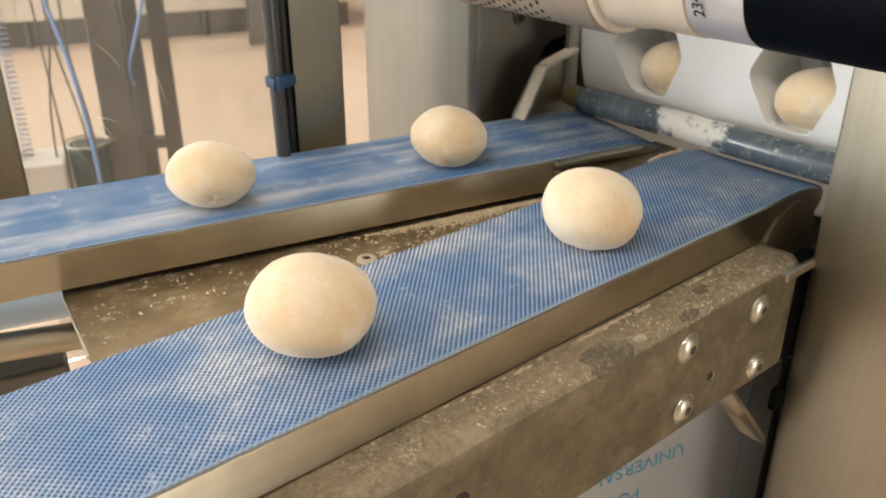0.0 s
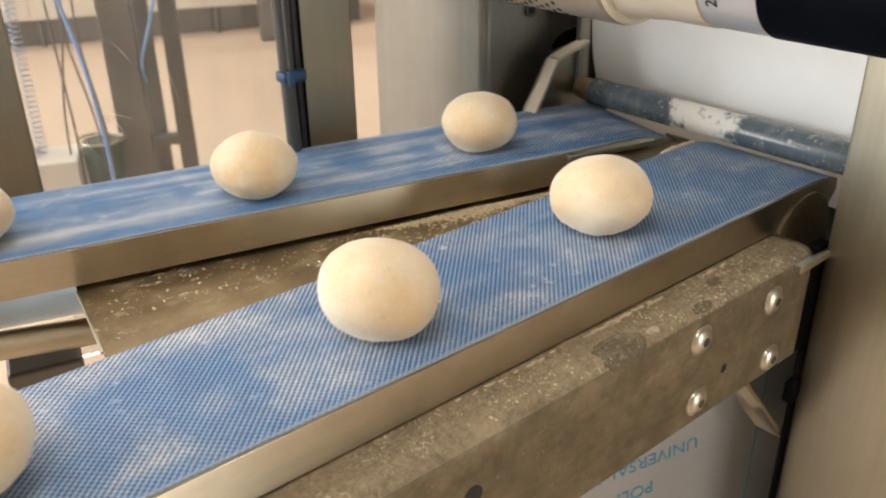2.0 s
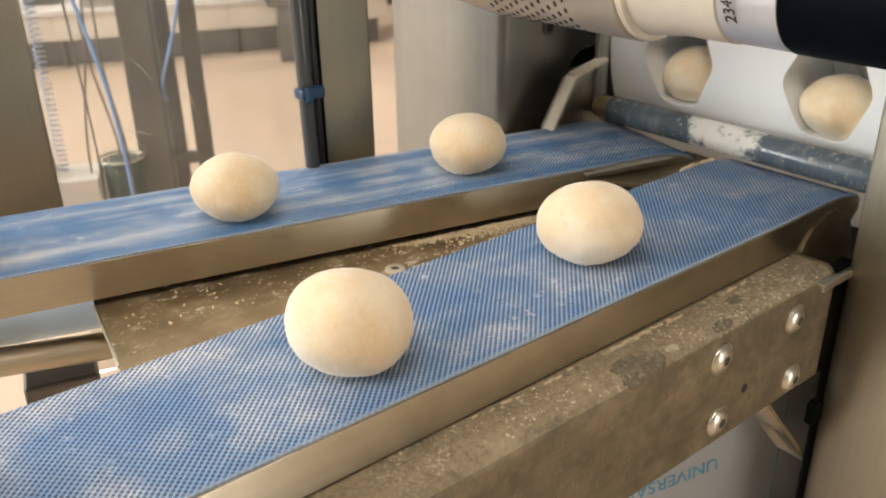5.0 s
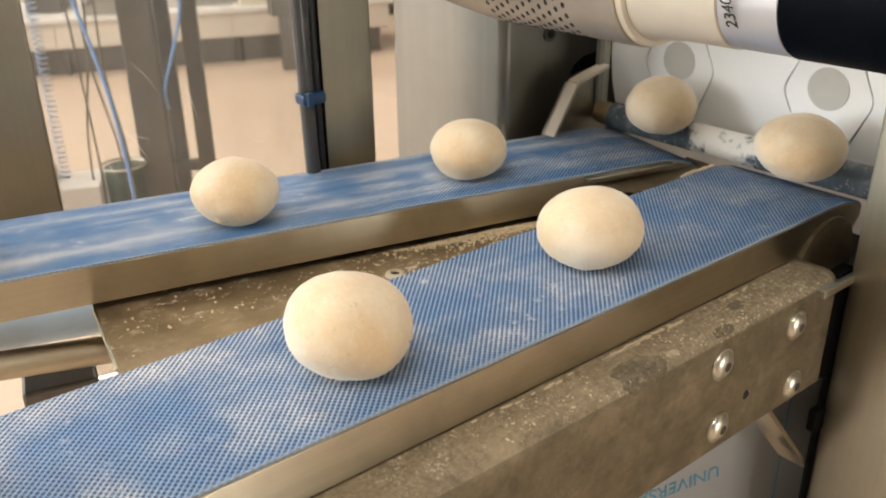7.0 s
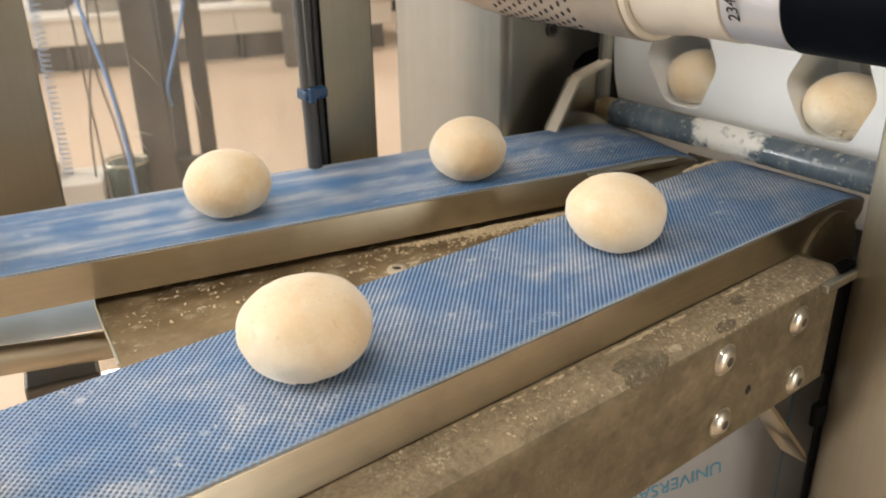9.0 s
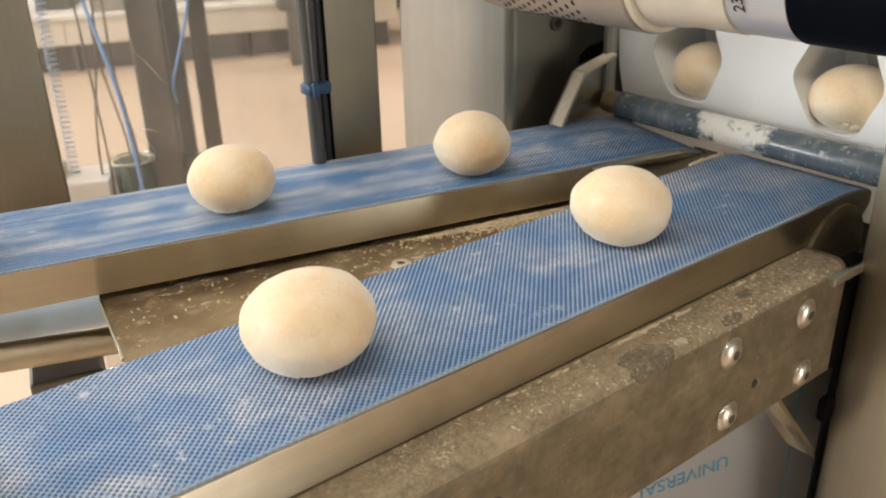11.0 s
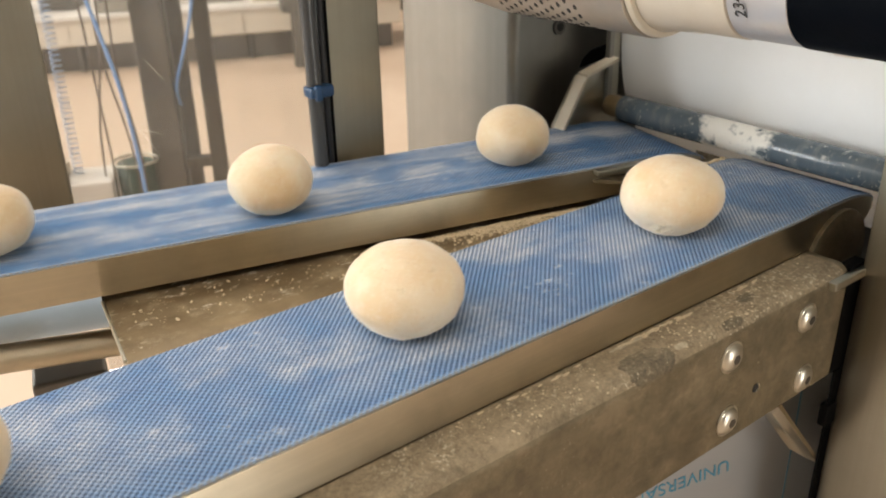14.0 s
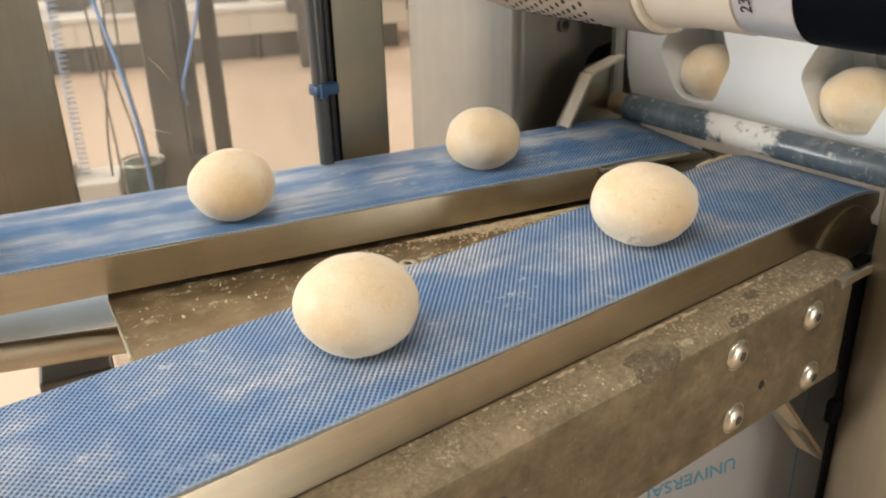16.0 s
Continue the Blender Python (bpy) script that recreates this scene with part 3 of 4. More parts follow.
for bx, bz in ((0.242, -0.064), (0.347, -0.067), (0.358, -0.131), (0.248, -0.126)):
    bolt(bx, bz, beam)
hole = part("bolt_hole", rod((0.284, -0.0413, -0.110), (0.284, -0.0405, -0.110), 0.0042, 20), BLACK, beam)
part("hole_rim", prism([(0.284 + 0.0048 * math.cos(a), -0.110 + 0.0048 * math.sin(a)) for a in [i * math.pi / 8 - 1.2 for i in range(7)]] +
                       [(0.284 + 0.0036 * math.cos(a), -0.110 + 0.0036 * math.sin(a)) for a in [i * math.pi / 8 - 1.2 for i in range(6, -1, -1)]], -0.0418, -0.0405), BOLT, beam)
part("cable_hole", rod((0.001, -0.0413, -0.082), (0.001, -0.0405, -0.082), 0.008, 20), BLACK, beam)

# ---- machine column and parts round the beam's end ----
column = thing("machine_column", NEAR, "wide brushed steel machine column standing on the floor", "machine frame")
part("sheet", box(0.4235, 0.65, -0.24, -0.043, -Z_BELT, 0.75, 0.004), STEEL_COLUMN, column, smooth=True)
# Dark plate added for the shadow under the belt end; hides the white drum.
part("shade_plate", box(0.492, 0.56, -0.0405, -0.0375, -0.3, -0.006), STEEL_DARK, column)
# Black strip and backing stand in for the shade between beam and column.
dark = thing("machine_gap_shade", NEAR, "black strips for the gap's shade beside the steel column, with a clamp", "seal")
part("strip", box(0.415, 0.431, -0.0425, -0.0405, -0.5, -0.147), BLACK_GAP, dark)
part("backing", box(0.4072, 0.435, -0.0415, -0.030, -0.1465, -0.039), BLACK_GAP, dark)
part("clamp", box(0.409, 0.432, -0.046, -0.036, -0.207, -0.182, 0.003), BLACK_GAP, dark, smooth=True)
gusset = thing("corner_gusset", NEAR, "sloping pale steel gusset plate under the beam", "bracket")
bm = bmesh.new()
top = [bm.verts.new(c) for c in ((0.332, -0.008, -0.1475), (0.4265, -0.008, -0.257), (0.4265, -0.0400, -0.257), (0.332, -0.040, -0.1475))]
low = [bm.verts.new(v.co + Vector((-0.003, 0, -0.0025))) for v in top]
bm.faces.new(top)
bm.faces.new(low)
for i in range(4):
    bm.faces.new((top[i], top[(i + 1) % 4], low[(i + 1) % 4], low[i]))
part("plate", bm, STEEL_RAIL, gusset)
FILM_AT = pose(0.256, 0.69, 0.69, 0, 0, 20)
film = thing("film_covered_panel", FILM_AT, "steel panel in printed white protective film", "panel")
part("panel", box(-0.28, 0.3, 0.0, 0.004, -0.5, 0.13, 0.001), FILM, film)
part("fold", box(-0.28, 0.3, 0.004, 0.03, 0.126, 0.13, 0.001), FILM, film)


def lettering(text, size, material, parent, m, name="print"):
    cu = bpy.data.curves.new(name, "FONT")
    cu.body, cu.size, cu.extrude = text, size, 0.0002
    cu.align_x, cu.align_y = "LEFT", "CENTER"
    tmp = bpy.data.objects.new(name, cu)
    scene.collection.objects.link(tmp)
    me = bpy.data.meshes.new_from_object(tmp.evaluated_get(bpy.context.evaluated_depsgraph_get()))
    bpy.data.objects.remove(tmp)
    me.materials.clear()
    me.materials.append(material)
    ob = new(name, me)
    ob.parent = parent
    ob.matrix_basis = m
    return ob


# upside-down print on the film
lettering("UNIVERSAL LASER", 0.0215, BLUE_INK, film, pose(0.024, -0.0005, -0.013, 90, 0, 0) @ pose(0, 0, 0, 0, 0, 180 + 6))
lettering("POLI", 0.0215, BLUE_INK, film, pose(-0.026, -0.0005, -0.056, 90, 0, 0) @ pose(0, 0, 0, 0, 0, 180 + 6))
part("print_line", box(0.1, 0.1012, -0.0006, -0.0001, -0.5, 0.12), BLUE_INK, film)

# ---- tray between the two conveyors ----
tray = thing("crumb_tray", NEAR, "steel tray with flour and dough crumbs between the belts", "tray")
inv = NEAR.inverted() @ FAR


def far_to_near(x, y):
    v = inv @ Vector((x, y, 0))
    return v.x, v.y


TRAY_Z = -0.041
f0, f1 = far_to_near(-0.322, 0.13), far_to_near(0.26, 0.13)
part("sheet", prism([far_to_near(-0.322, 0.0), f0, f1, (0.47, 0.1), (-0.155, 0.1), (-0.137, 0.215)], TRAY_Z - 0.003, TRAY_Z, "z"), STEEL_TRAY, tray)
e0, e1 = Vector((*far_to_near(-0.322, 0.0), 0)), Vector((-0.137, 0.215, 0))
part("folded_edge", rod((e0.x, e0.y, TRAY_Z), (e1.x, e1.y, TRAY_Z), 0.0014, 10), STEEL, tray)
part("front_lip", box(-0.15, 0.46, 0.1, 0.102, TRAY_Z + 0.0005, TRAY_Z + 0.006), STEEL, tray)
boss = part("boss", lathe([(0.0, 0.0095), (0.002, 0.009), (0.003, 0.0075), (0.003, 0.0045), (0.0012, 0.004)], 28), STEEL_TRAY, tray, "flour-dusted screw boss", pose(0.112, 0.213, TRAY_Z, 90, 0, 0), smooth=True)
part("screw_hole", lathe([(0.0013, 0.0039), (0.0016, 0.0038)], 20), BLACK, boss)
def scatter(name, poses, material):
    """One mesh of many small rough lumps."""
    ball = bmesh.new()
    bmesh.ops.create_icosphere(ball, subdivisions=1, radius=1.0)
    pts = [v.co * (1 + 0.35 * noise.noise(v.co * 2.3)) for v in ball.verts]
    tris = [[v.index for v in f.verts] for f in ball.faces]
    ball.free()
    verts, faces = [], []
    for m in poses:
        k = len(verts)
        verts += [tuple(m @ c) for c in pts]
        faces += [[k + i for i in f] for f in tris]
    me = bpy.data.meshes.new(name)
    me.from_pydata(verts, [], faces)
    me.materials.append(material)
    ob = new(name, me)
    ob.matrix_world = NEAR
    return ob


rng = random.Random(4)
lumps = []
for i in range(2600):
    k = rng.random()
    x = rng.gauss(0.055, 0.055)
    y = -0.0035 - abs(rng.gauss(0, 0.005 + 0.07 * max(0, 0.06 - abs(x - 0.05)))) - (0.04 * rng.random() if k < 0.12 else 0)
    if k > 0.9:
        x, y = rng.uniform(-0.31, 0.1), rng.uniform(-0.06, -0.005)
    px, py = far_to_near(x, y)
    if py < 0.145:
        continue
    r = 0.0003 + 0.0012 * rng.random() ** 2
    heap = 0.0025 * max(0.0, 1 - abs(x - 0.05) / 0.06) * max(0.0, 1 + y / 0.012) * rng.random()
    lumps.append(pose(px, py, TRAY_Z + r * 0.4 + heap, rng.uniform(-25, 25), rng.uniform(-25, 25), rng.uniform(0, 180)) @ Matrix.Diagonal((r * rng.uniform(0.9, 2.2), r, r * rng.uniform(0.35, 0.75), 1)))
tagged(scatter("dough_crumbs", lumps, CRUMB), "dry dough crumbs scattered along the steel tray", "crumbs", kind="stuff")
lumps = []
for i in range(1300):
    x, q = rng.uniform(-0.32, 0.39), 0.004 + 0.036 * rng.random()
    if noise.noise(Vector((x * 22, q * 40, 3.7))) < -0.05:
        continue
    r = 0.00025 + 0.0008 * rng.random() ** 4
    y, z = ledge_point(q, 0.0003)
    lumps.append(pose(x, y, z + r * 0.3, 0, 0, rng.uniform(0, 180)) @ Matrix.Diagonal((r * rng.uniform(0.8, 2.2), r, r * 0.6, 1)))
for i in range(40):
    x = rng.choice((0.19, 0.215, 0.09, 0.3, 0.05, 0.17)) + rng.gauss(0, 0.012)
    r = rng.uniform(0.0007, 0.0016)
    lumps.append(pose(x, -0.0045 - r - 0.003 * rng.random(), -0.0358 + r * 0.4, 0, 0, rng.uniform(-15, 15)) @ Matrix.Diagonal((r * rng.uniform(2, 5), r, r * 0.6, 1)))
tagged(scatter("flour_specks", lumps, CRUMB), "flour specks lying on the beam ledge", "crumbs", kind="stuff")

drip = thing("deflector_plate", NEAR, "dusty steel plate under the roller", "plate")
c0, c1 = far_to_near(0.31, -0.003), far_to_near(0.16, -0.003)
part("sheet", prism([(0.40, 0.1425), (0.507, 0.1425), (0.507, 0.2), c0, c1], -0.015, -0.012, "z"), STEEL_BEAM, drip)
scrap = bmesh.new()
for i in range(9):
    r = rng.uniform(0.002, 0.0035)
    res = bmesh.ops.create_icosphere(scrap, subdivisions=2, radius=r)
    bmesh.ops.transform(scrap, matrix=pose(0.425 + i * 0.006 + rng.uniform(-0.002, 0.002), 0.1425 + rng.uniform(-0.0005, 0.0015), -0.002 + r * 0.5) @ Matrix.Diagonal((1.9, 1, 0.8, 1)), verts=res["verts"])
tagged(part("dough_scrap", scrap, DOUGH, None, "", NEAR, smooth=True), "ragged dough scrap stuck beside the belt", "dough scrap")

# ---- under the far belt ----
pipe = thing("air_pipe", FAR, "pale blue-grey pipe behind the far conveyor", "pipe")
PIPE_PAINT = speckle(mat("blue_grey_paint", (0.5, 0.63, 0.76), 0.3), 20, 0.3, (0.45, 0.57, 0.7))
part("pipe", rod((-0.8, 0.235, -0.137), (-0.2, 0.235, -0.158), 0.028, 32), PIPE_PAINT, pipe, smooth=True)
tube = thing("cross_tube", FAR, "round steel tube under the far conveyor", "tube")
part("tube", rod((-0.62, 0.014, -0.064), (-0.2, 0.014, -0.097), 0.0125, 32), STEEL_RAIL, tube, smooth=True)
block = thing("frame_leg", FAR, "dark steel machine leg under the conveyor", "machine frame")
part("leg", box(-0.392, -0.33, 0.02, 0.08, -Z_BELT, -0.117, 0.003), STEEL_DARK, block)

# ---- roller, drum and their side plate ----
roller = thing("guide_roller", NEAR @ pose(0.509, 0, 0.0132), "grey roller caked with flour before the drum", "roller")
part("tube", lathe([(-0.03, 0.0155), (-0.028, 0.016), (0.308, 0.016), (0.31, 0.0155)], 48), ROLLER, roller, smooth=True)
part("end_cap", lathe([(0.3105, 0.012), (0.324, 0.0138), (0.334, 0.0125)], 32), STEEL_TRAY, roller, "worn end bearing", smooth=True)

DRUM_S, DRUM_Z, DRUM_R = 0.752, 0.095, 0.22
TILT = -4.0
PW = (0.062, 0.241)
drum = thing("dough_drum", NEAR @ pose(DRUM_S, 0, DRUM_Z), "white plastic drum with round dough pockets", "drum")


def pocket_turn(row):
    """Drum-space turn of a row of pockets; row 0 faces the belts at the start."""
    return pose(0, 0, 0, 0, 180 * row + TILT, 0)


def pocket_plug(x0, x1, grow0, grow1, w):
    """A plug with the pocket's six-sided section, its corners rounded and its axis along x."""
    bm = bmesh.new()
    corners = [Vector(c) for c in ((0.048, 0.0), (0.023, 0.053), (-0.023, 0.053), (-0.048, 0.0), (-0.023, -0.053), (0.023, -0.053))]
    section = []
    for i, c in enumerate(corners):
        a, b = corners[i - 1], corners[(i + 1) % 6]
        p, q = c + (a - c).normalized() * 0.011, c + (b - c).normalized() * 0.011
        for k in range(5):
            u = k / 4
            section.append(p * (1 - u) ** 2 + c * 2 * u * (1 - u) + q * u ** 2)
    rings = [[bm.verts.new((x, w + v.x * g, v.y * g)) for v in section] for x, g in ((x0, grow0), (x1, grow1))]
    count = len(section)
    for i in range(count):
        j = (i + 1) % count
        bm.faces.new((rings[0][i], rings[0][j], rings[1][j], rings[1][i]))
    bm.faces.new(rings[0])
    bm.faces.new(rings[1][::-1])
    return bm


def join_in(src, dst, m):
    pairs = {v: dst.verts.new(m @ v.co) for v in src.verts}
    for f in src.faces:
        dst.faces.new([pairs[v] for v in f.verts])
    src.free()


def make_drum():
    body = new("tmp_drum", bpy.data.meshes.new("tmp_drum"))
    bm = lathe([(-0.04, DRUM_R - 0.002), (-0.038, DRUM_R), (0.341, DRUM_R), (0.343, DRUM_R - 0.002)], 160)
    bmesh.ops.recalc_face_normals(bm, faces=bm.faces)
    bm.to_mesh(body.data)
    bm.free()
    cut = new("tmp_cut", bpy.data.meshes.new("tmp_cut"))
    cone = new("tmp_cone", bpy.data.meshes.new("tmp_cone"))
    bm, mouth = bmesh.new(), bmesh.new()
    for row in range(2):
        for w in PW:
            b2 = pocket_turn(row)
            plug = pocket_plug(-0.27, -0.115, 1.0, 1.0, w)
            join_in(plug, bm, b2)
            join_in(pocket_plug(-0.23, -0.196, 1.035, 0.99, w), mouth, b2)
    bmesh.ops.recalc_face_normals(bm, faces=bm.faces)
    bm.to_mesh(cut.data)
    bm.free()
    bmesh.ops.recalc_face_normals(mouth, faces=mouth.faces)
    mouth.to_mesh(cone.data)
    mouth.free()
    for tool in (cut, cone):
        mod = body.modifiers.new("cut", "BOOLEAN")
        mod.object, mod.operation, mod.solver = tool, "DIFFERENCE", "EXACT"
    me = bpy.data.meshes.new_from_object(body.evaluated_get(bpy.context.evaluated_depsgraph_get()))
    bpy.data.objects.remove(body)
    bpy.data.objects.remove(cut)
    bpy.data.objects.remove(cone)
    bm = bmesh.new()
    bm.from_mesh(me)
    return bm


part("drum_body", make_drum(), WHITE_DRUM, drum, smooth=True)
PISTONS = []
for row in range(2):
    for w in PW:
        turn = pocket_turn(row)
        bm = pocket_plug(-0.126, -0.116, 0.985, 0.985, w)
        bmesh.ops.recalc_face_normals(bm, faces=bm.faces)
        bmesh.ops.transform(bm, matrix=turn, verts=bm.verts)
        piston = part("piston", bm, WHITE_DRUM, drum, "flat white pocket piston", smooth=True)
        bm = rod((-0.1268, w, 0.007), (-0.1255, w, 0.007), 0.0215, 40)
        bmesh.ops.transform(bm, matrix=turn, verts=bm.verts)
        part("disc", bm, GREY_DISC, piston, "grey suction disc")
        PISTONS.append((row, piston))

side = thing("drum_side_plate", NEAR @ pose(0, -0.011, -0.007), "chamfered side plate that holds the roller end", "side plate")
OUT = [(0.424, -0.01), (0.424, 0.008), (0.459, 0.062), (0.512, 0.072), (0.512, 0.3), (0.53, 0.3), (0.53, -0.05), (0.46, -0.05)]
part("plate", prism(OUT, 0.352, 0.358), STEEL, side)


def strip_along(p, q, w0, w1, th):
    (x0, z0), (x1, z1) = p, q
    d = Vector((x1 - x0, z1 - z0)).normalized()
    nx, nz = -d.y * th, d.x * th
    return prism([(x0, z0), (x1, z1), (x1 + nx, z1 + nz), (x0 + nx, z0 + nz)], w0, w1)


part("edge_strip", strip_along((0.421, 0.0), (0.4585, 0.0625), 0.335, 0.351, 0.004), CREAM_EDGE, side, "cream plastic edge")
part("edge_strip", strip_along((0.459, 0.063), (0.512, 0.075), 0.335, 0.351, 0.004), CREAM_EDGE, side, "cream plastic edge")
part("seal", box(0.513, 0.524, 0.3545, 0.3575, 0.02, 0.3), BLACK, side)
part("upright", box(0.505, 0.5125, 0.345, 0.3515, 0.02, 0.3, 0.001), STEEL_CABINET, side)

housing = thing("machine_housing", NEAR, "steel sheet housing round the drum", "machine")
part("back_panel", box(1.0, 1.005, -0.24, 0.8, -Z_BELT, 0.75), STEEL, housing)
part("top_panel", box(0.42, 1.0, -0.24, 0.36, 0.75, 0.755), STEEL, housing)
part("under_panel", box(0.56, 1.0, -0.04, 0.355, -0.145, -0.14), STEEL_DARK, housing)

cabinet = thing("drive_cabinet", NEAR, "tall brushed steel cabinet with rounded corner", "cabinet")
bm = box(0.385, 0.8, 0.375, 0.60, -Z_BELT, 0.75)
es = [e for e in bm.edges if abs(e.verts[0].co.z - e.verts[1].co.z) > 1]
bmesh.ops.bevel(bm, geom=es, offset=0.014, segments=6, affect="EDGES", profile=0.5)
part("body", bm, STEEL_HOUSING, cabinet, smooth=True)
lug = part("lug", rod((0.458, 0.372, 0.108), (0.458, 0.376, 0.108), 0.009, 24), STEEL_DARK, cabinet)
part("lug_bore", rod((0.458, 0.3712, 0.108), (0.458, 0.374, 0.108), 0.005, 20), BLACK, lug)

part("slot", prism([(0.496, 0.054), (0.502, 0.064), (0.516, 0.073), (0.55, 0.077), (0.55, 0.06)], 0.3725, 0.378), BLACK_GAP, cabinet)

# ---- uprights behind the far belt ----
post = thing("steel_post", NEAR, "square brushed steel post behind the far belt", "post")
part("tube", box(0.170, 0.235, 0.42, 0.438, -Z_BELT, 0.9, 0.003), STEEL_COLUMN, post)
post2 = thing("steel_post", FAR, "wide brushed steel post behind the far belt", "post")
part("tube", box(-0.47, -0.332, 0.3, 0.34, -0.11, 0.9, 0.003), STEEL_COLUMN, post2)
part("bracket", box(-0.45, -0.35, 0.2375, 0.2995, -0.1085, -0.098, 0.002), STEEL_DARK, post2)
pole = thing("black_pole", NEAR, "black profile with cables strapped to it", "pole")
part("profile", box(0.150, 0.1685, 0.412, 0.43, -Z_BELT, 0.9, 0.002), BLACK_GAP, pole)
wire("cable", [(0.147, 0.403, -0.4), (0.145, 0.403, -0.1), (0.1415, 0.403, 0.05), (0.1405, 0.403, 0.2), (0.1395, 0.403, 0.6)], 0.0078, GREY_CABLE, pole)
wire("cable", [(0.155, 0.407, -0.4), (0.158, 0.407, 0.0), (0.153, 0.407, 0.1), (0.16, 0.407, 0.3), (0.158, 0.407, 0.6)], 0.004, BLACK, pole)
part("cable_tie", box(0.132, 0.16, 0.393, 0.4115, 0.073, 0.085, 0.003), BLUE_CLIP, pole, "blue plastic cable tie", smooth=True)
part("tie_head", box(0.136, 0.144, 0.389, 0.395, 0.071, 0.087, 0.002), BLUE_CLIP, pole)
guard = thing("guard_panel", FAR, "clear scratched plastic guard between two posts", "guard")
pane = part("pane", box(-0.332, -0.02, 0.335, 0.339, -0.3, 0.9), GUARD, guard)
pane.visible_shadow = False
SCRATCH = mat("scuffed_plastic", (0.75, 0.73, 0.7), 0.8)
for x0, z0, x1, z1 in ((-0.262, 0.031, -0.225, -0.03), (-0.236, 0.098, -0.207, 0.057), (-0.257, 0.012, -0.22, 0.0), (-0.294, 0.01, -0.262, -0.05), (-0.18, 0.07, -0.165, 0.01)):
    d = Vector((x1 - x0, z1 - z0)).normalized() * 0.00025
    mid = ((x0 + x1) / 2 + 0.002, (z0 + z1) / 2 + 0.001)
    outline = [(x0, z0), (mid[0] - d.y, mid[1] + d.x), (x1, z1), (mid[0] + d.y, mid[1] - d.x)]
    part("scratch", prism(outline, 0.3346, 0.3349), SCRATCH, guard, "fine pale scratch")

# ---- round motor housing above the belts ----
AX_S, AX_Z = 0.325, 0.207
motor = thing("drum_motor", NEAR @ pose(AX_S, 0, AX_Z), "round cream motor with perforated steel sleeve", "motor")
part("black_cover", lathe([(-0.4, 0.04), (-0.395, 0.0485), (-0.025, 0.0482), (-0.023, 0.0472)], 72), BLACK_GLOSS, motor, "glossy black motor cover", smooth=True)
part("label_band", lathe([(-0.0225, 0.047), (-0.022, 0.0475), (0.026, 0.0475), (0.0265, 0.047)], 72), LABEL, motor, "silver label band", smooth=True)
part("cream_body", lathe([(0.027, 0.047), (0.028, 0.0485), (0.075, 0.0485), (0.085, 0.05), (0.098, 0.0505), (0.108, 0.053)], 72), WHITE_ENAMEL, motor, smooth=True)
part("flange", lathe([(0.1085, 0.052), (0.11, 0.057), (0.114, 0.0585), (0.116, 0.057)], 72), CREAM_EDGE, motor, "cream flange ring", smooth=True)
sleeve = part("sleeve", lathe([(0.1165, 0.056), (0.118, 0.0595), (0.3, 0.0585), (0.36, 0.052), (0.42, 0.045), (0.45, 0.042)], 72), SLEEVE, motor, "perforated steel sleeve", smooth=True)
hole_bm = rod((0, 0, -0.0003), (0, 0, 0.0005), 0.0022, 14)
bmesh.ops.transform(hole_bm, matrix=Matrix.Diagonal((0.8, 1.25, 1, 1)), verts=hole_bm.verts)
first = part("hole", hole_bm, BLACK, sleeve)
hole_mesh = first.data
bpy.data.objects.remove(first)
for i in range(11):
    for j in range(19):
        a = radians(150 + j * 11 + (5.5 if i % 2 else 0))
        y = 0.175 + i * 0.0105
        r = 0.0595 - (y - 0.118) * 0.0055
        h = new("hole", hole_mesh)
        h.parent = sleeve
        h.matrix_basis = Matrix.Translation((r * math.cos(a), y, r * math.sin(a))) @ Vector((math.cos(a), 0, math.sin(a))).to_track_quat("Z", "Y").to_matrix().to_4x4()
a = radians(212)
lettering("2340", 0.0138, INK, motor, Matrix.Translation((0.0479 * math.cos(a), 0.0, 0.0479 * math.sin(a))) @ pose(0, 0, 0, 0, -(212 - 180), 0) @ pose(0, 0, 0, 90, 0, -90) @ pose(-0.014, 0, 0, 0, 0, 90))

# ---- the hall beyond the guard ----
def upright(x, y, w, top, material=STEEL_DARK):
    p = thing("machine_upright", pose(x, y, 0, 0, 0, 12), "grey steel machine upright standing on the hall floor", "machine frame", "uprights beyond the guard")
    part("tube", box(-w / 2, w / 2, -w / 2, w / 2, 0.01, top, 0.004), material, p)
    part("foot_plate", box(-w * 0.8, w * 0.8, -w * 0.8, w * 0.8, 0, 0.0095, 0.002), material, p)
    return p


upright(-0.868, 2.50, 0.09, 2.2)
upright(-0.825, 2.60, 0.042, 2.0)
upright(-0.755, 2.63, 0.05, 2.0)
brace = thing("cross_brace", pose(-0.76, 2.54, 0.40, 0, 0, 12), "dark steel brace between the uprights", "brace")
part("bar", box(-0.08, 0.005, -0.02, 0.02, -0.015, 0.015, 0.003), STEEL_DARK, brace)

hose = tagged(wire("air_hose", [(-1.08, 2.4, 1.2), (-0.99, 2.38, 0.93), (-0.96, 2.36, 0.82), (-0.92, 2.34, 0.68), (-0.9, 2.33, 0.5), (-0.89, 2.32, 0.32), (-0.9, 2.3, 0.1), (-0.95, 2.3, 0.012)], 0.0055, BLUE_HOSE), "thin bright blue air hose hanging down", "hose")
tagged(wire("air_hose", [(-0.75, 2.6, 2.0), (-0.64, 2.3, 1.3), (-0.67, 2.32, 0.95), (-0.71, 2.36, 0.85), (-0.765, 2.4, 0.72), (-0.81, 2.45, 0.64), (-0.835, 2.575, 0.57)], 0.0045, BLUE_HOSE), "thin blue air hose by the uprights", "hose")
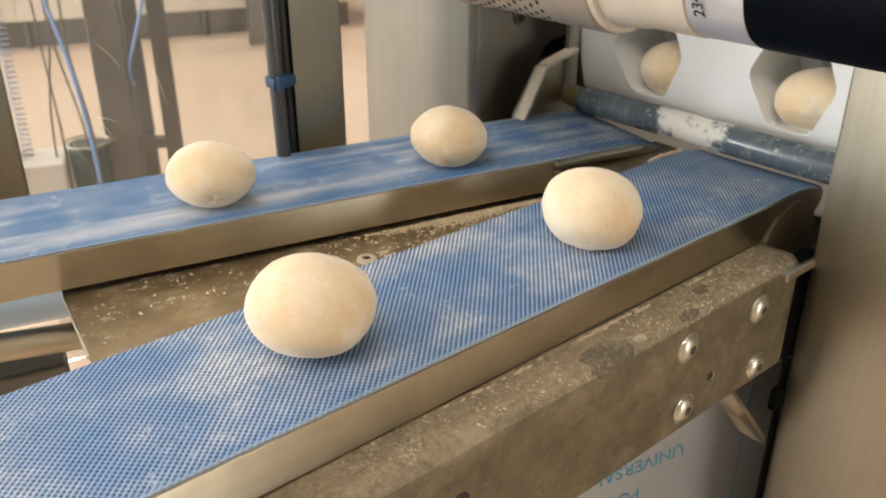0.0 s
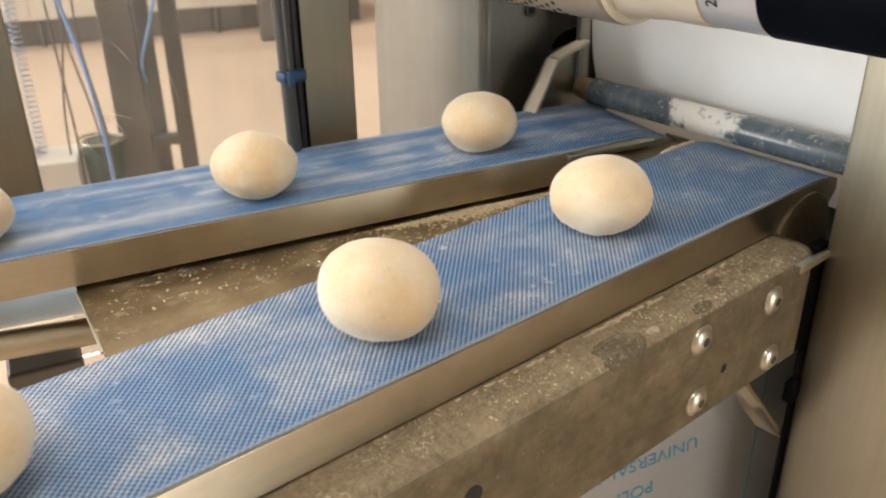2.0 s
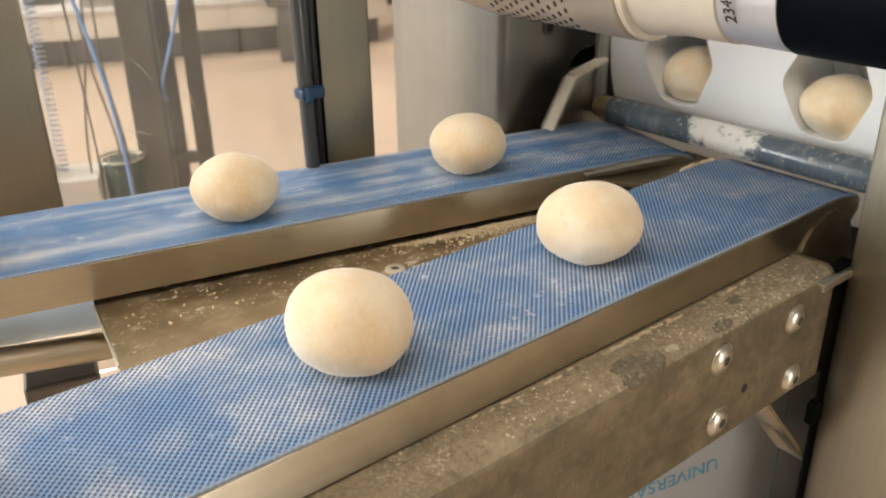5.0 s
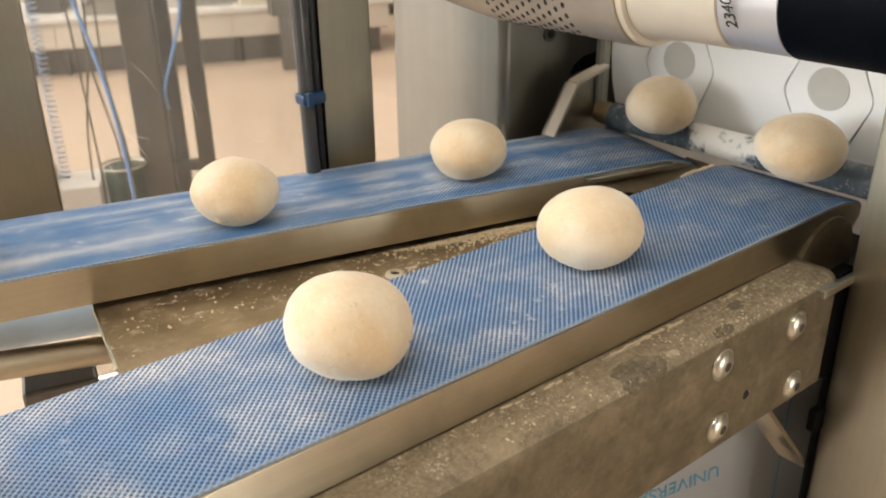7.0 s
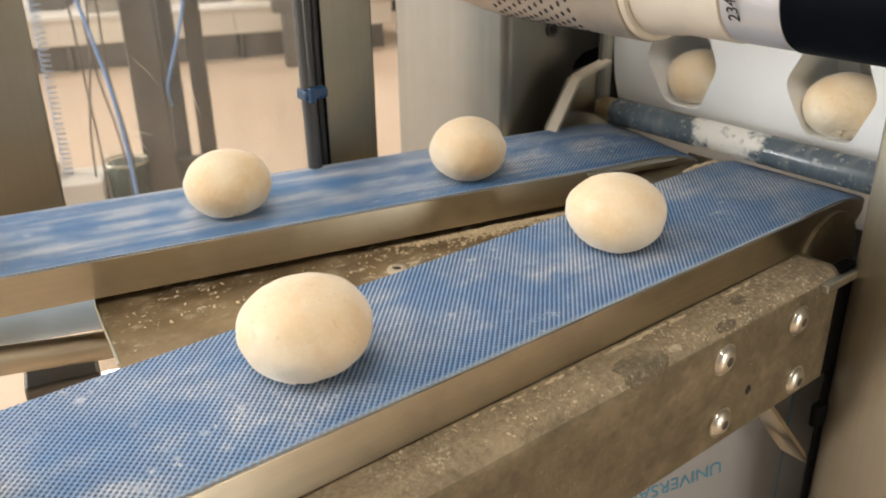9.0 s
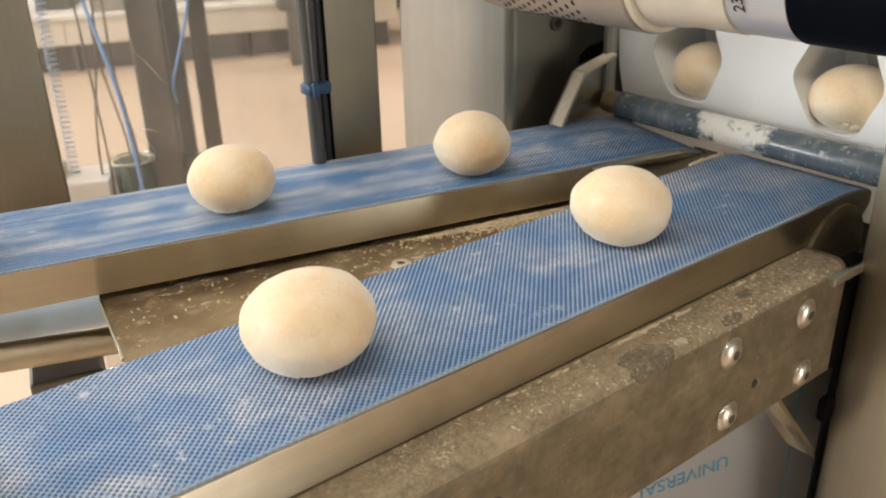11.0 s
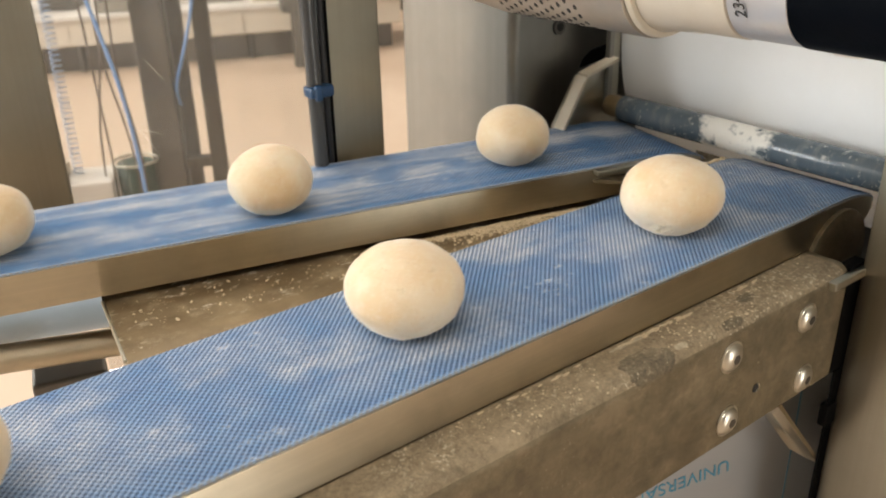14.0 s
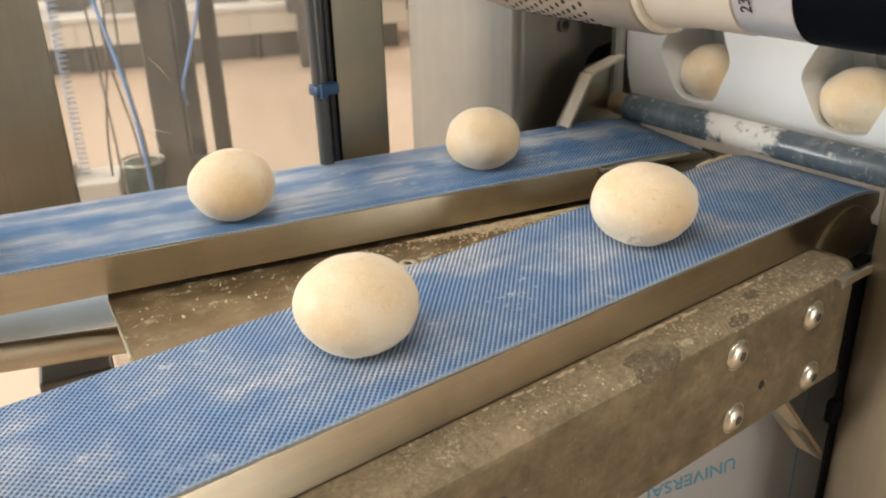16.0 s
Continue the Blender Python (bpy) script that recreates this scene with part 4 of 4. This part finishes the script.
for dx, x1 in ((0.0, -0.93), (0.035, -0.86), (0.06, -0.96), (0.09, -0.84)):
    tagged(wire("hanging_cable", [(-1.06 + dx, 2.4, 1.3), (-1.02 + dx, 2.4, 0.95), (-1.01 + dx * 0.6, 2.38, 0.75), (x1 - 0.06, 2.36, 0.55), (x1 - 0.05, 2.34, 0.35), (x1 - 0.05, 2.3, 0.01)], 0.003, BROWN_CABLE), "thin brown cable hanging down", "cable", "hanging cables")
coil = []
for i in range(420):
    a = i * 1.0
    coil.append((-1.105 + 0.016 * math.cos(a), 2.38 + 0.016 * math.sin(a), 1.25 - i * 0.0024))
tagged(wire("coiled_hose", coil, 0.002, PALE_HOSE), "coiled pale blue air hose", "hose")

bucket = thing("waste_bucket", pose(-0.94, 2.40, 0), "dark green bin with a wire rim", "bucket")
part("bin", lathe([(0.0, 0.04), (0.002, 0.045), (0.44, 0.055), (0.445, 0.052)], 40), GREEN, bucket, m=pose(0, 0, 0, 90, 0, 0), smooth=True)
wire("rim", [(0.064 * math.cos(a), 0.064 * math.sin(a), 0.449) for a in [i * math.pi / 12 for i in range(25)]], 0.004, STEEL, bucket)
cart = thing("white_box", pose(-1.06, 2.36, 0, 0, 0, 15), "pale painted box beside the bin", "box")
part("body", box(-0.065, 0.065, -0.08, 0.08, 0, 0.42, 0.006), WHITE_BOX, cart)
part("side_strip", box(-0.073, -0.066, -0.08, 0.08, 0, 0.45, 0.002), CREAM_EDGE, cart)

def bench(x, y, length, rz, depth=0.9):
    b = thing("low_bench", pose(x, y, 0, 0, 0, rz), "low pale bakery bench on a dark plinth across the hall", "bench", "benches across the hall")
    part("worktop", box(-length / 2, length / 2, -depth / 2, depth / 2, 0.34, 0.37, 0.004), WHITE_BOX, b)
    part("carcass", box(-length / 2 + 0.04, length / 2 - 0.04, -depth / 2 + 0.05, depth / 2 - 0.03, 0.17, 0.339, 0.004), WALL, b)
    part("plinth", box(-length / 2 + 0.1, length / 2 - 0.1, -depth / 2 + 0.1, depth / 2 - 0.1, 0.0, 0.169), STEEL_DARK, b)
    count = max(2, round(length / 0.6))
    for i in range(count):
        w = (length - 0.1) / count
        part("panel_door", box(-length / 2 + 0.06 + i * w, -length / 2 + 0.055 + (i + 1) * w, -depth / 2 + 0.03, -depth / 2 + 0.048, 0.18, 0.335, 0.003), WALL, b)
        part("foot", rod((-length / 2 + 0.1 + i * w, -depth / 2 + 0.06, 0), (-length / 2 + 0.1 + i * w, -depth / 2 + 0.06, 0.168), 0.02, 12), STEEL_DARK, b)
    return b


rng = random.Random(9)
PALE = (WHITE_BOX, STEEL_CABINET, CREAM_EDGE, STEEL, WHITE_BOX, GREEN, STEEL_DARK, BLUE_CLIP)


def container(m, w, d, h, material, lip):
    low = h < 0.1
    c = thing("bakery_tray" if low else "crate", m, "shallow pale bakery tray on a far bench" if low else "small bakery crate on a far bench", "tray" if low else "crate", "containers on the benches")
    bm = box(-w / 2, w / 2, -d / 2, d / 2, 0, h)
    top = [f for f in bm.faces if f.normal.z > 0.9]
    res = bmesh.ops.inset_region(bm, faces=top, thickness=0.015)
    bmesh.ops.translate(bm, verts=list({v for f in top for v in f.verts}), vec=(0, 0, -h * 0.7))
    part("shell", bm, material, c)
    for sx in (-1, 1):
        part("grip", box(sx * w / 2 - 0.012, sx * w / 2 + 0.012, -0.06, 0.06, h, h + 0.012, 0.003), lip, c)


for bx, by, bl, rz in ((-2.35, 6.08, 4.0, 18), (0.45, 6.75, 1.3, 10), (-2.7, 7.75, 5.0, 14), (0.9, 8.2, 1.6, 8)):
    bench(bx, by, bl, rz)
    at = pose(bx, by, 0.37, 0, 0, rz)
    x = -bl / 2 + 0.15
    i = 0
    while x < bl / 2 - 0.1:
        w = rng.uniform(0.12, 0.36)
        h = rng.choice((0.05, 0.07, 0.09, 0.14, 0.22))
        container(at @ pose(x + w / 2, rng.uniform(-0.2, 0.1), 0, 0, 0, rng.uniform(-14, 14)), w, rng.uniform(0.25, 0.42), h, PALE[rng.randrange(8)], PALE[rng.randrange(4)])
        x += w + rng.uniform(0.02, 0.14)
        i += 1
for x, y in ((-1.0, 5.72), (0.1, 5.62)):
    cb = thing("control_box", pose(x, y, 0, 0, 0, 18), "dark machine control box with yellow switches", "control box", "control boxes")
    part("stand", box(-0.05, 0.05, -0.05, 0.05, 0, 0.36, 0.004), STEEL_DARK, cb)
    part("case", box(-0.11, 0.11, -0.08, 0.08, 0.36, 0.95, 0.01), STEEL_DARK, cb)
    for k in range(3):
        part("switch", rod((-0.05, -0.08, 0.5 + k * 0.13), (-0.05, -0.1, 0.5 + k * 0.13), 0.02, 16), YELLOW, cb)
# ---- dough balls ----
def dough_ball(seed, w, h, name="dough_ball"):
    r = random.Random(seed)
    bm = bmesh.new()
    bmesh.ops.create_icosphere(bm, subdivisions=5, radius=1.0)
    off = Vector((seed * 3.1, seed * 1.7, seed * 0.9))
    lean = Vector((r.uniform(-0.05, 0.05), r.uniform(-0.05, 0.05)))
    scar = Vector((r.uniform(-1, 1), r.uniform(-1, -0.2), r.uniform(-0.75, -0.3))).normalized()
    for v in bm.verts:
        d = v.co.normalized()
        k = 1 + 0.04 * noise.noise(d * 1.3 + off) + 0.015 * noise.noise(d * 4 + off) + 0.004 * noise.noise(d * 12 + off)
        fold = max(0.0, min(1.0, (-d.z - 0.4) / 0.4))
        k += 0.022 * fold * noise.noise(Vector((d.x * 6, d.y * 6, d.z * 17)) + off) + 0.008 * fold * noise.noise(d * 26 + off)
        c = max(0.0, 1 - (d - scar).length / 0.42)
        k += 0.13 * c * noise.noise(d * 9 + off) + 0.075 * c * noise.noise(d * 21 + off) - 0.03 * c * c
        k += 0.018 * max(0, 1 - (d - Vector((0.25, 0, 0.96))).length / 0.45) * (noise.noise(d * 13 + off) + 0.7 * noise.noise(d * 27 + off))
        p = d * k
        z = p.z
        if z < -0.86:
            z = -0.86 + (z + 0.86) * 0.12
        p = Vector((p.x + lean.x * z, p.y + lean.y * z, z))
        v.co = Vector((p.x * w / 2, p.y * w / 2, p.z * h / 2 / 0.93))
    ob = part(name, bm, DOUGH, smooth=True)
    low = min(v.co.z for v in ob.data.vertices)
    for v in ob.data.vertices:
        v.co.z -= low
    return tagged(ob, "pale floured round dough ball", "dough ball", "dough balls")


# start of each belt advance, how far it goes, and how the advance unfolds
STARTS = (1.37, 7.36, 13.353)
STRETCH = (1.0, 1.035, 1.065)
STEP_N, STEP_F = 0.2615, 0.248
UNFOLD = ((-0.06, 0), (-0.02, 0.02), (0.03, 0.068), (0.08, 0.125), (0.13, 0.185), (0.18, 0.262), (0.23, 0.34), (0.28, 0.415), (0.33, 0.49), (0.38, 0.56), (0.43, 0.627),
          (0.48, 0.69), (0.53, 0.75), (0.58, 0.807), (0.63, 0.862), (0.68, 0.907), (0.73, 0.94), (0.79, 0.968), (0.87, 0.99), (0.97, 1.0))


def key_times(before, after):
    """Every thirtieth of a second from before each start to after it."""
    return {k / FPS for t in STARTS for k in range(math.floor((t - before) * FPS), math.ceil((t + after) * FPS) + 1) if 0 <= k <= 16 * FPS} | {0.0, 16.0}


TIMES = sorted(key_times(0.1, 1.1))


def advance(t):
    """Belt steps made by t."""
    u = 0.0
    for s, slow in zip(STARTS, STRETCH):
        d = (t - s) / slow
        if d >= UNFOLD[-1][0]:
            u += 1
        elif d > UNFOLD[0][0]:
            for (a, fa), (b, fb) in zip(UNFOLD, UNFOLD[1:]):
                if a <= d <= b:
                    u += fa + (fb - fa) * (d - a) / (b - a)
                    break
    return u


DRUM_TURN = ((0, 0), (0.05, 9), (0.1, 32), (0.15, 57), (0.2, 72), (0.27, 86), (0.34, 99), (0.44, 121), (0.54, 141), (0.64, 157), (0.74, 169), (0.84, 177), (0.95, 180))


def drum_angle(t):
    """Half a turn for each advance, quick at first."""
    a = 0.0
    for s in STARTS:
        a -= float(np.interp(t - s, [d for d, _ in DRUM_TURN], [v for _, v in DRUM_TURN]))
    return a


# balls: width, height, entry (event number; 0: on the belt at the start), rest place, offset across the belt
NEAR_BALLS = ((0.0848, 0.0605, 0, -0.0324, 0.0696, 1), (0.0822, 0.0612, 0, 0.2284, 0.056, 2), (0.0845, 0.0592, 1, 0.202, 0.067, 3),
              (0.0824, 0.057, 2, 0.235, 0.071, 4), (0.0863, 0.0614, 3, 0.2449, 0.063, 5), (0.082, 0.06, 4, 0.22, 0.065, 6))
FAR_BALLS = ((0.0786, 0.0555, 0, -0.180, 0.0486, 7), (0.0782, 0.055, 0, 0.0625, 0.0455, 8), (0.079, 0.0568, 1, 0.0564, 0.056, 9),
             (0.0768, 0.059, 2, 0.046, 0.0415, 10), (0.0769, 0.0588, 3, 0.0582, 0.058, 11), (0.077, 0.058, 4, 0.05, 0.05, 12))
BALLS = []
for lane, rows in ((0, NEAR_BALLS), (1, FAR_BALLS)):
    for row in rows:
        BALLS.append((lane, row, dough_ball(row[5], row[0], row[1])))


def ball_pose(t, lane, row):
    w, h, entry, rest, across, seed = row
    base, step = (NEAR, STEP_N) if lane == 0 else (FAR, STEP_F)
    spin = seed * 47 % 360
    on_belt = base @ pose(rest + step * (entry - advance(t)), across, 0, 0, 0, spin)
    if entry == 0:
        return on_belt
    start = STARTS[entry - 1] if entry <= 3 else 19.3
    # waiting in the drum's pocket, low in the hollow
    turn = pose(DRUM_S, 0, DRUM_Z, 0, drum_angle(t) + 180 * (entry - 1) + TILT, 0)
    inside = NEAR @ turn @ pose(-0.182, PW[lane] - (0.012 if entry == 1 else 0.0), -0.0535, 0, 0, spin)
    # fed from above once the pocket at the back is free
    above = NEAR @ pose(DRUM_S + 0.09, PW[lane], DRUM_Z + 0.24, 0, 0, spin)
    if entry >= 3:
        fed = STARTS[entry - 3] + 1.2
        if t <= fed + 0.6:
            return above.lerp(inside, max(0.0, (t - fed) / 0.6))
    # pushed out on to the roller
    lying = NEAR @ pose(0.463, 0.043, 0.0195, 0, 0, spin) if lane == 0 else FAR @ pose(0.284, 0.037, 0.021, 0, 0, spin)
    if t <= start - 0.5:
        return inside
    if t <= start - 0.36:
        return inside.lerp(lying, (t - start + 0.5) / 0.14)
    if t <= start:
        return lying
    if t <= start + 0.1:
        return lying.lerp(on_belt, (t - start) / 0.1)
    return on_belt


# ---- belts of short rigid pieces that run over the nose bars ----
SEG = 0.01


def belt_piece(length, s0, name, parent, material):
    bm = box(-length / 2, length / 2, 0.0, BW, -0.002, 0)
    bmesh.ops.delete(bm, geom=[f for f in bm.faces if abs(f.normal.x) > 0.9], context="FACES_ONLY")
    uv = bm.loops.layers.uv.new("UVMap")
    for f in bm.faces:
        for lp in f.loops:
            lp[uv].uv = (s0 + lp.vert.co.x, lp.vert.co.y)
    return part(name, bm, material, parent)


def belt_place(q, nose):
    """Pose of a piece that lies q metres downstream of the nose."""
    length = DIP_R * DIP_A
    if q >= length:
        return pose(nose - DIP_X - (q - length), 0, 0)
    if q >= 0:
        a = (length - q) / DIP_R
        return pose(nose - DIP_X + DIP_R * math.sin(a), 0, -DIP_R * (1 - math.cos(a)), 0, math.degrees(a), 0)
    a = DIP_A - q / NOSE_R
    cx, cz = nose - NOSE_R * math.sin(DIP_A), -DIP_Z - NOSE_R * math.cos(DIP_A)
    if a < math.pi:
        return pose(cx + NOSE_R * math.sin(a), 0, cz + NOSE_R * math.cos(a), 0, math.degrees(a), 0)
    return pose(cx - (-q - NOSE_R * (math.pi - DIP_A)), 0, cz - NOSE_R, 0, 180, 0)


BELT_PIECES = []
for m, nose, end, step, label, off, cloth in ((NEAR, NOSE_N, NEAR_END, STEP_N, "blue woven belt dusted with flour on the near conveyor", 0.0, BELT),
                                       (FAR, NOSE_F, FAR_END, STEP_F, "blue woven belt dusted with flour on the far conveyor", 5.3, BELT_FAR)):
    b = thing("conveyor_belt", m, label, "conveyor belt", "conveyor belts")
    n_down, n_up = round((nose - end) / SEG), math.ceil(3 * step / SEG) + 3
    for i in range(-n_up, n_down):
        q0 = (i + 0.5) * SEG
        BELT_PIECES.append((belt_piece(SEG, off - q0, "belt_piece", b, cloth), q0, nose, step))


def motions():
    for piece, q0, nose, step in BELT_PIECES:
        walk(piece, [(t, belt_place(q0 + step * advance(t), nose)) for t in TIMES])
    for lane, row, ob in BALLS:
        walk(ob, [(t, ball_pose(t, lane, row)) for t in sorted(key_times(0.55, 2.0))])
    base = NEAR @ pose(DRUM_S, 0, DRUM_Z)
    walk(drum, [(t, base @ pose(0, 0, 0, 0, drum_angle(t), 0)) for t in TIMES])
    for row, piston in PISTONS:
        out = pose(*(pocket_turn(row) @ Vector((-0.0932, 0, 0))))
        back = pose(0, 0, 0)
        rows = [(0, back)]
        for s in STARTS[row::2]:
            rows += [(s - 0.5, back), (s - 0.36, out), (s + 1.0, out), (s + 1.15, back)]
        walk(piston, [r for r in rows if r[0] < 16] + [(16, rows[-1][1])])


motions()
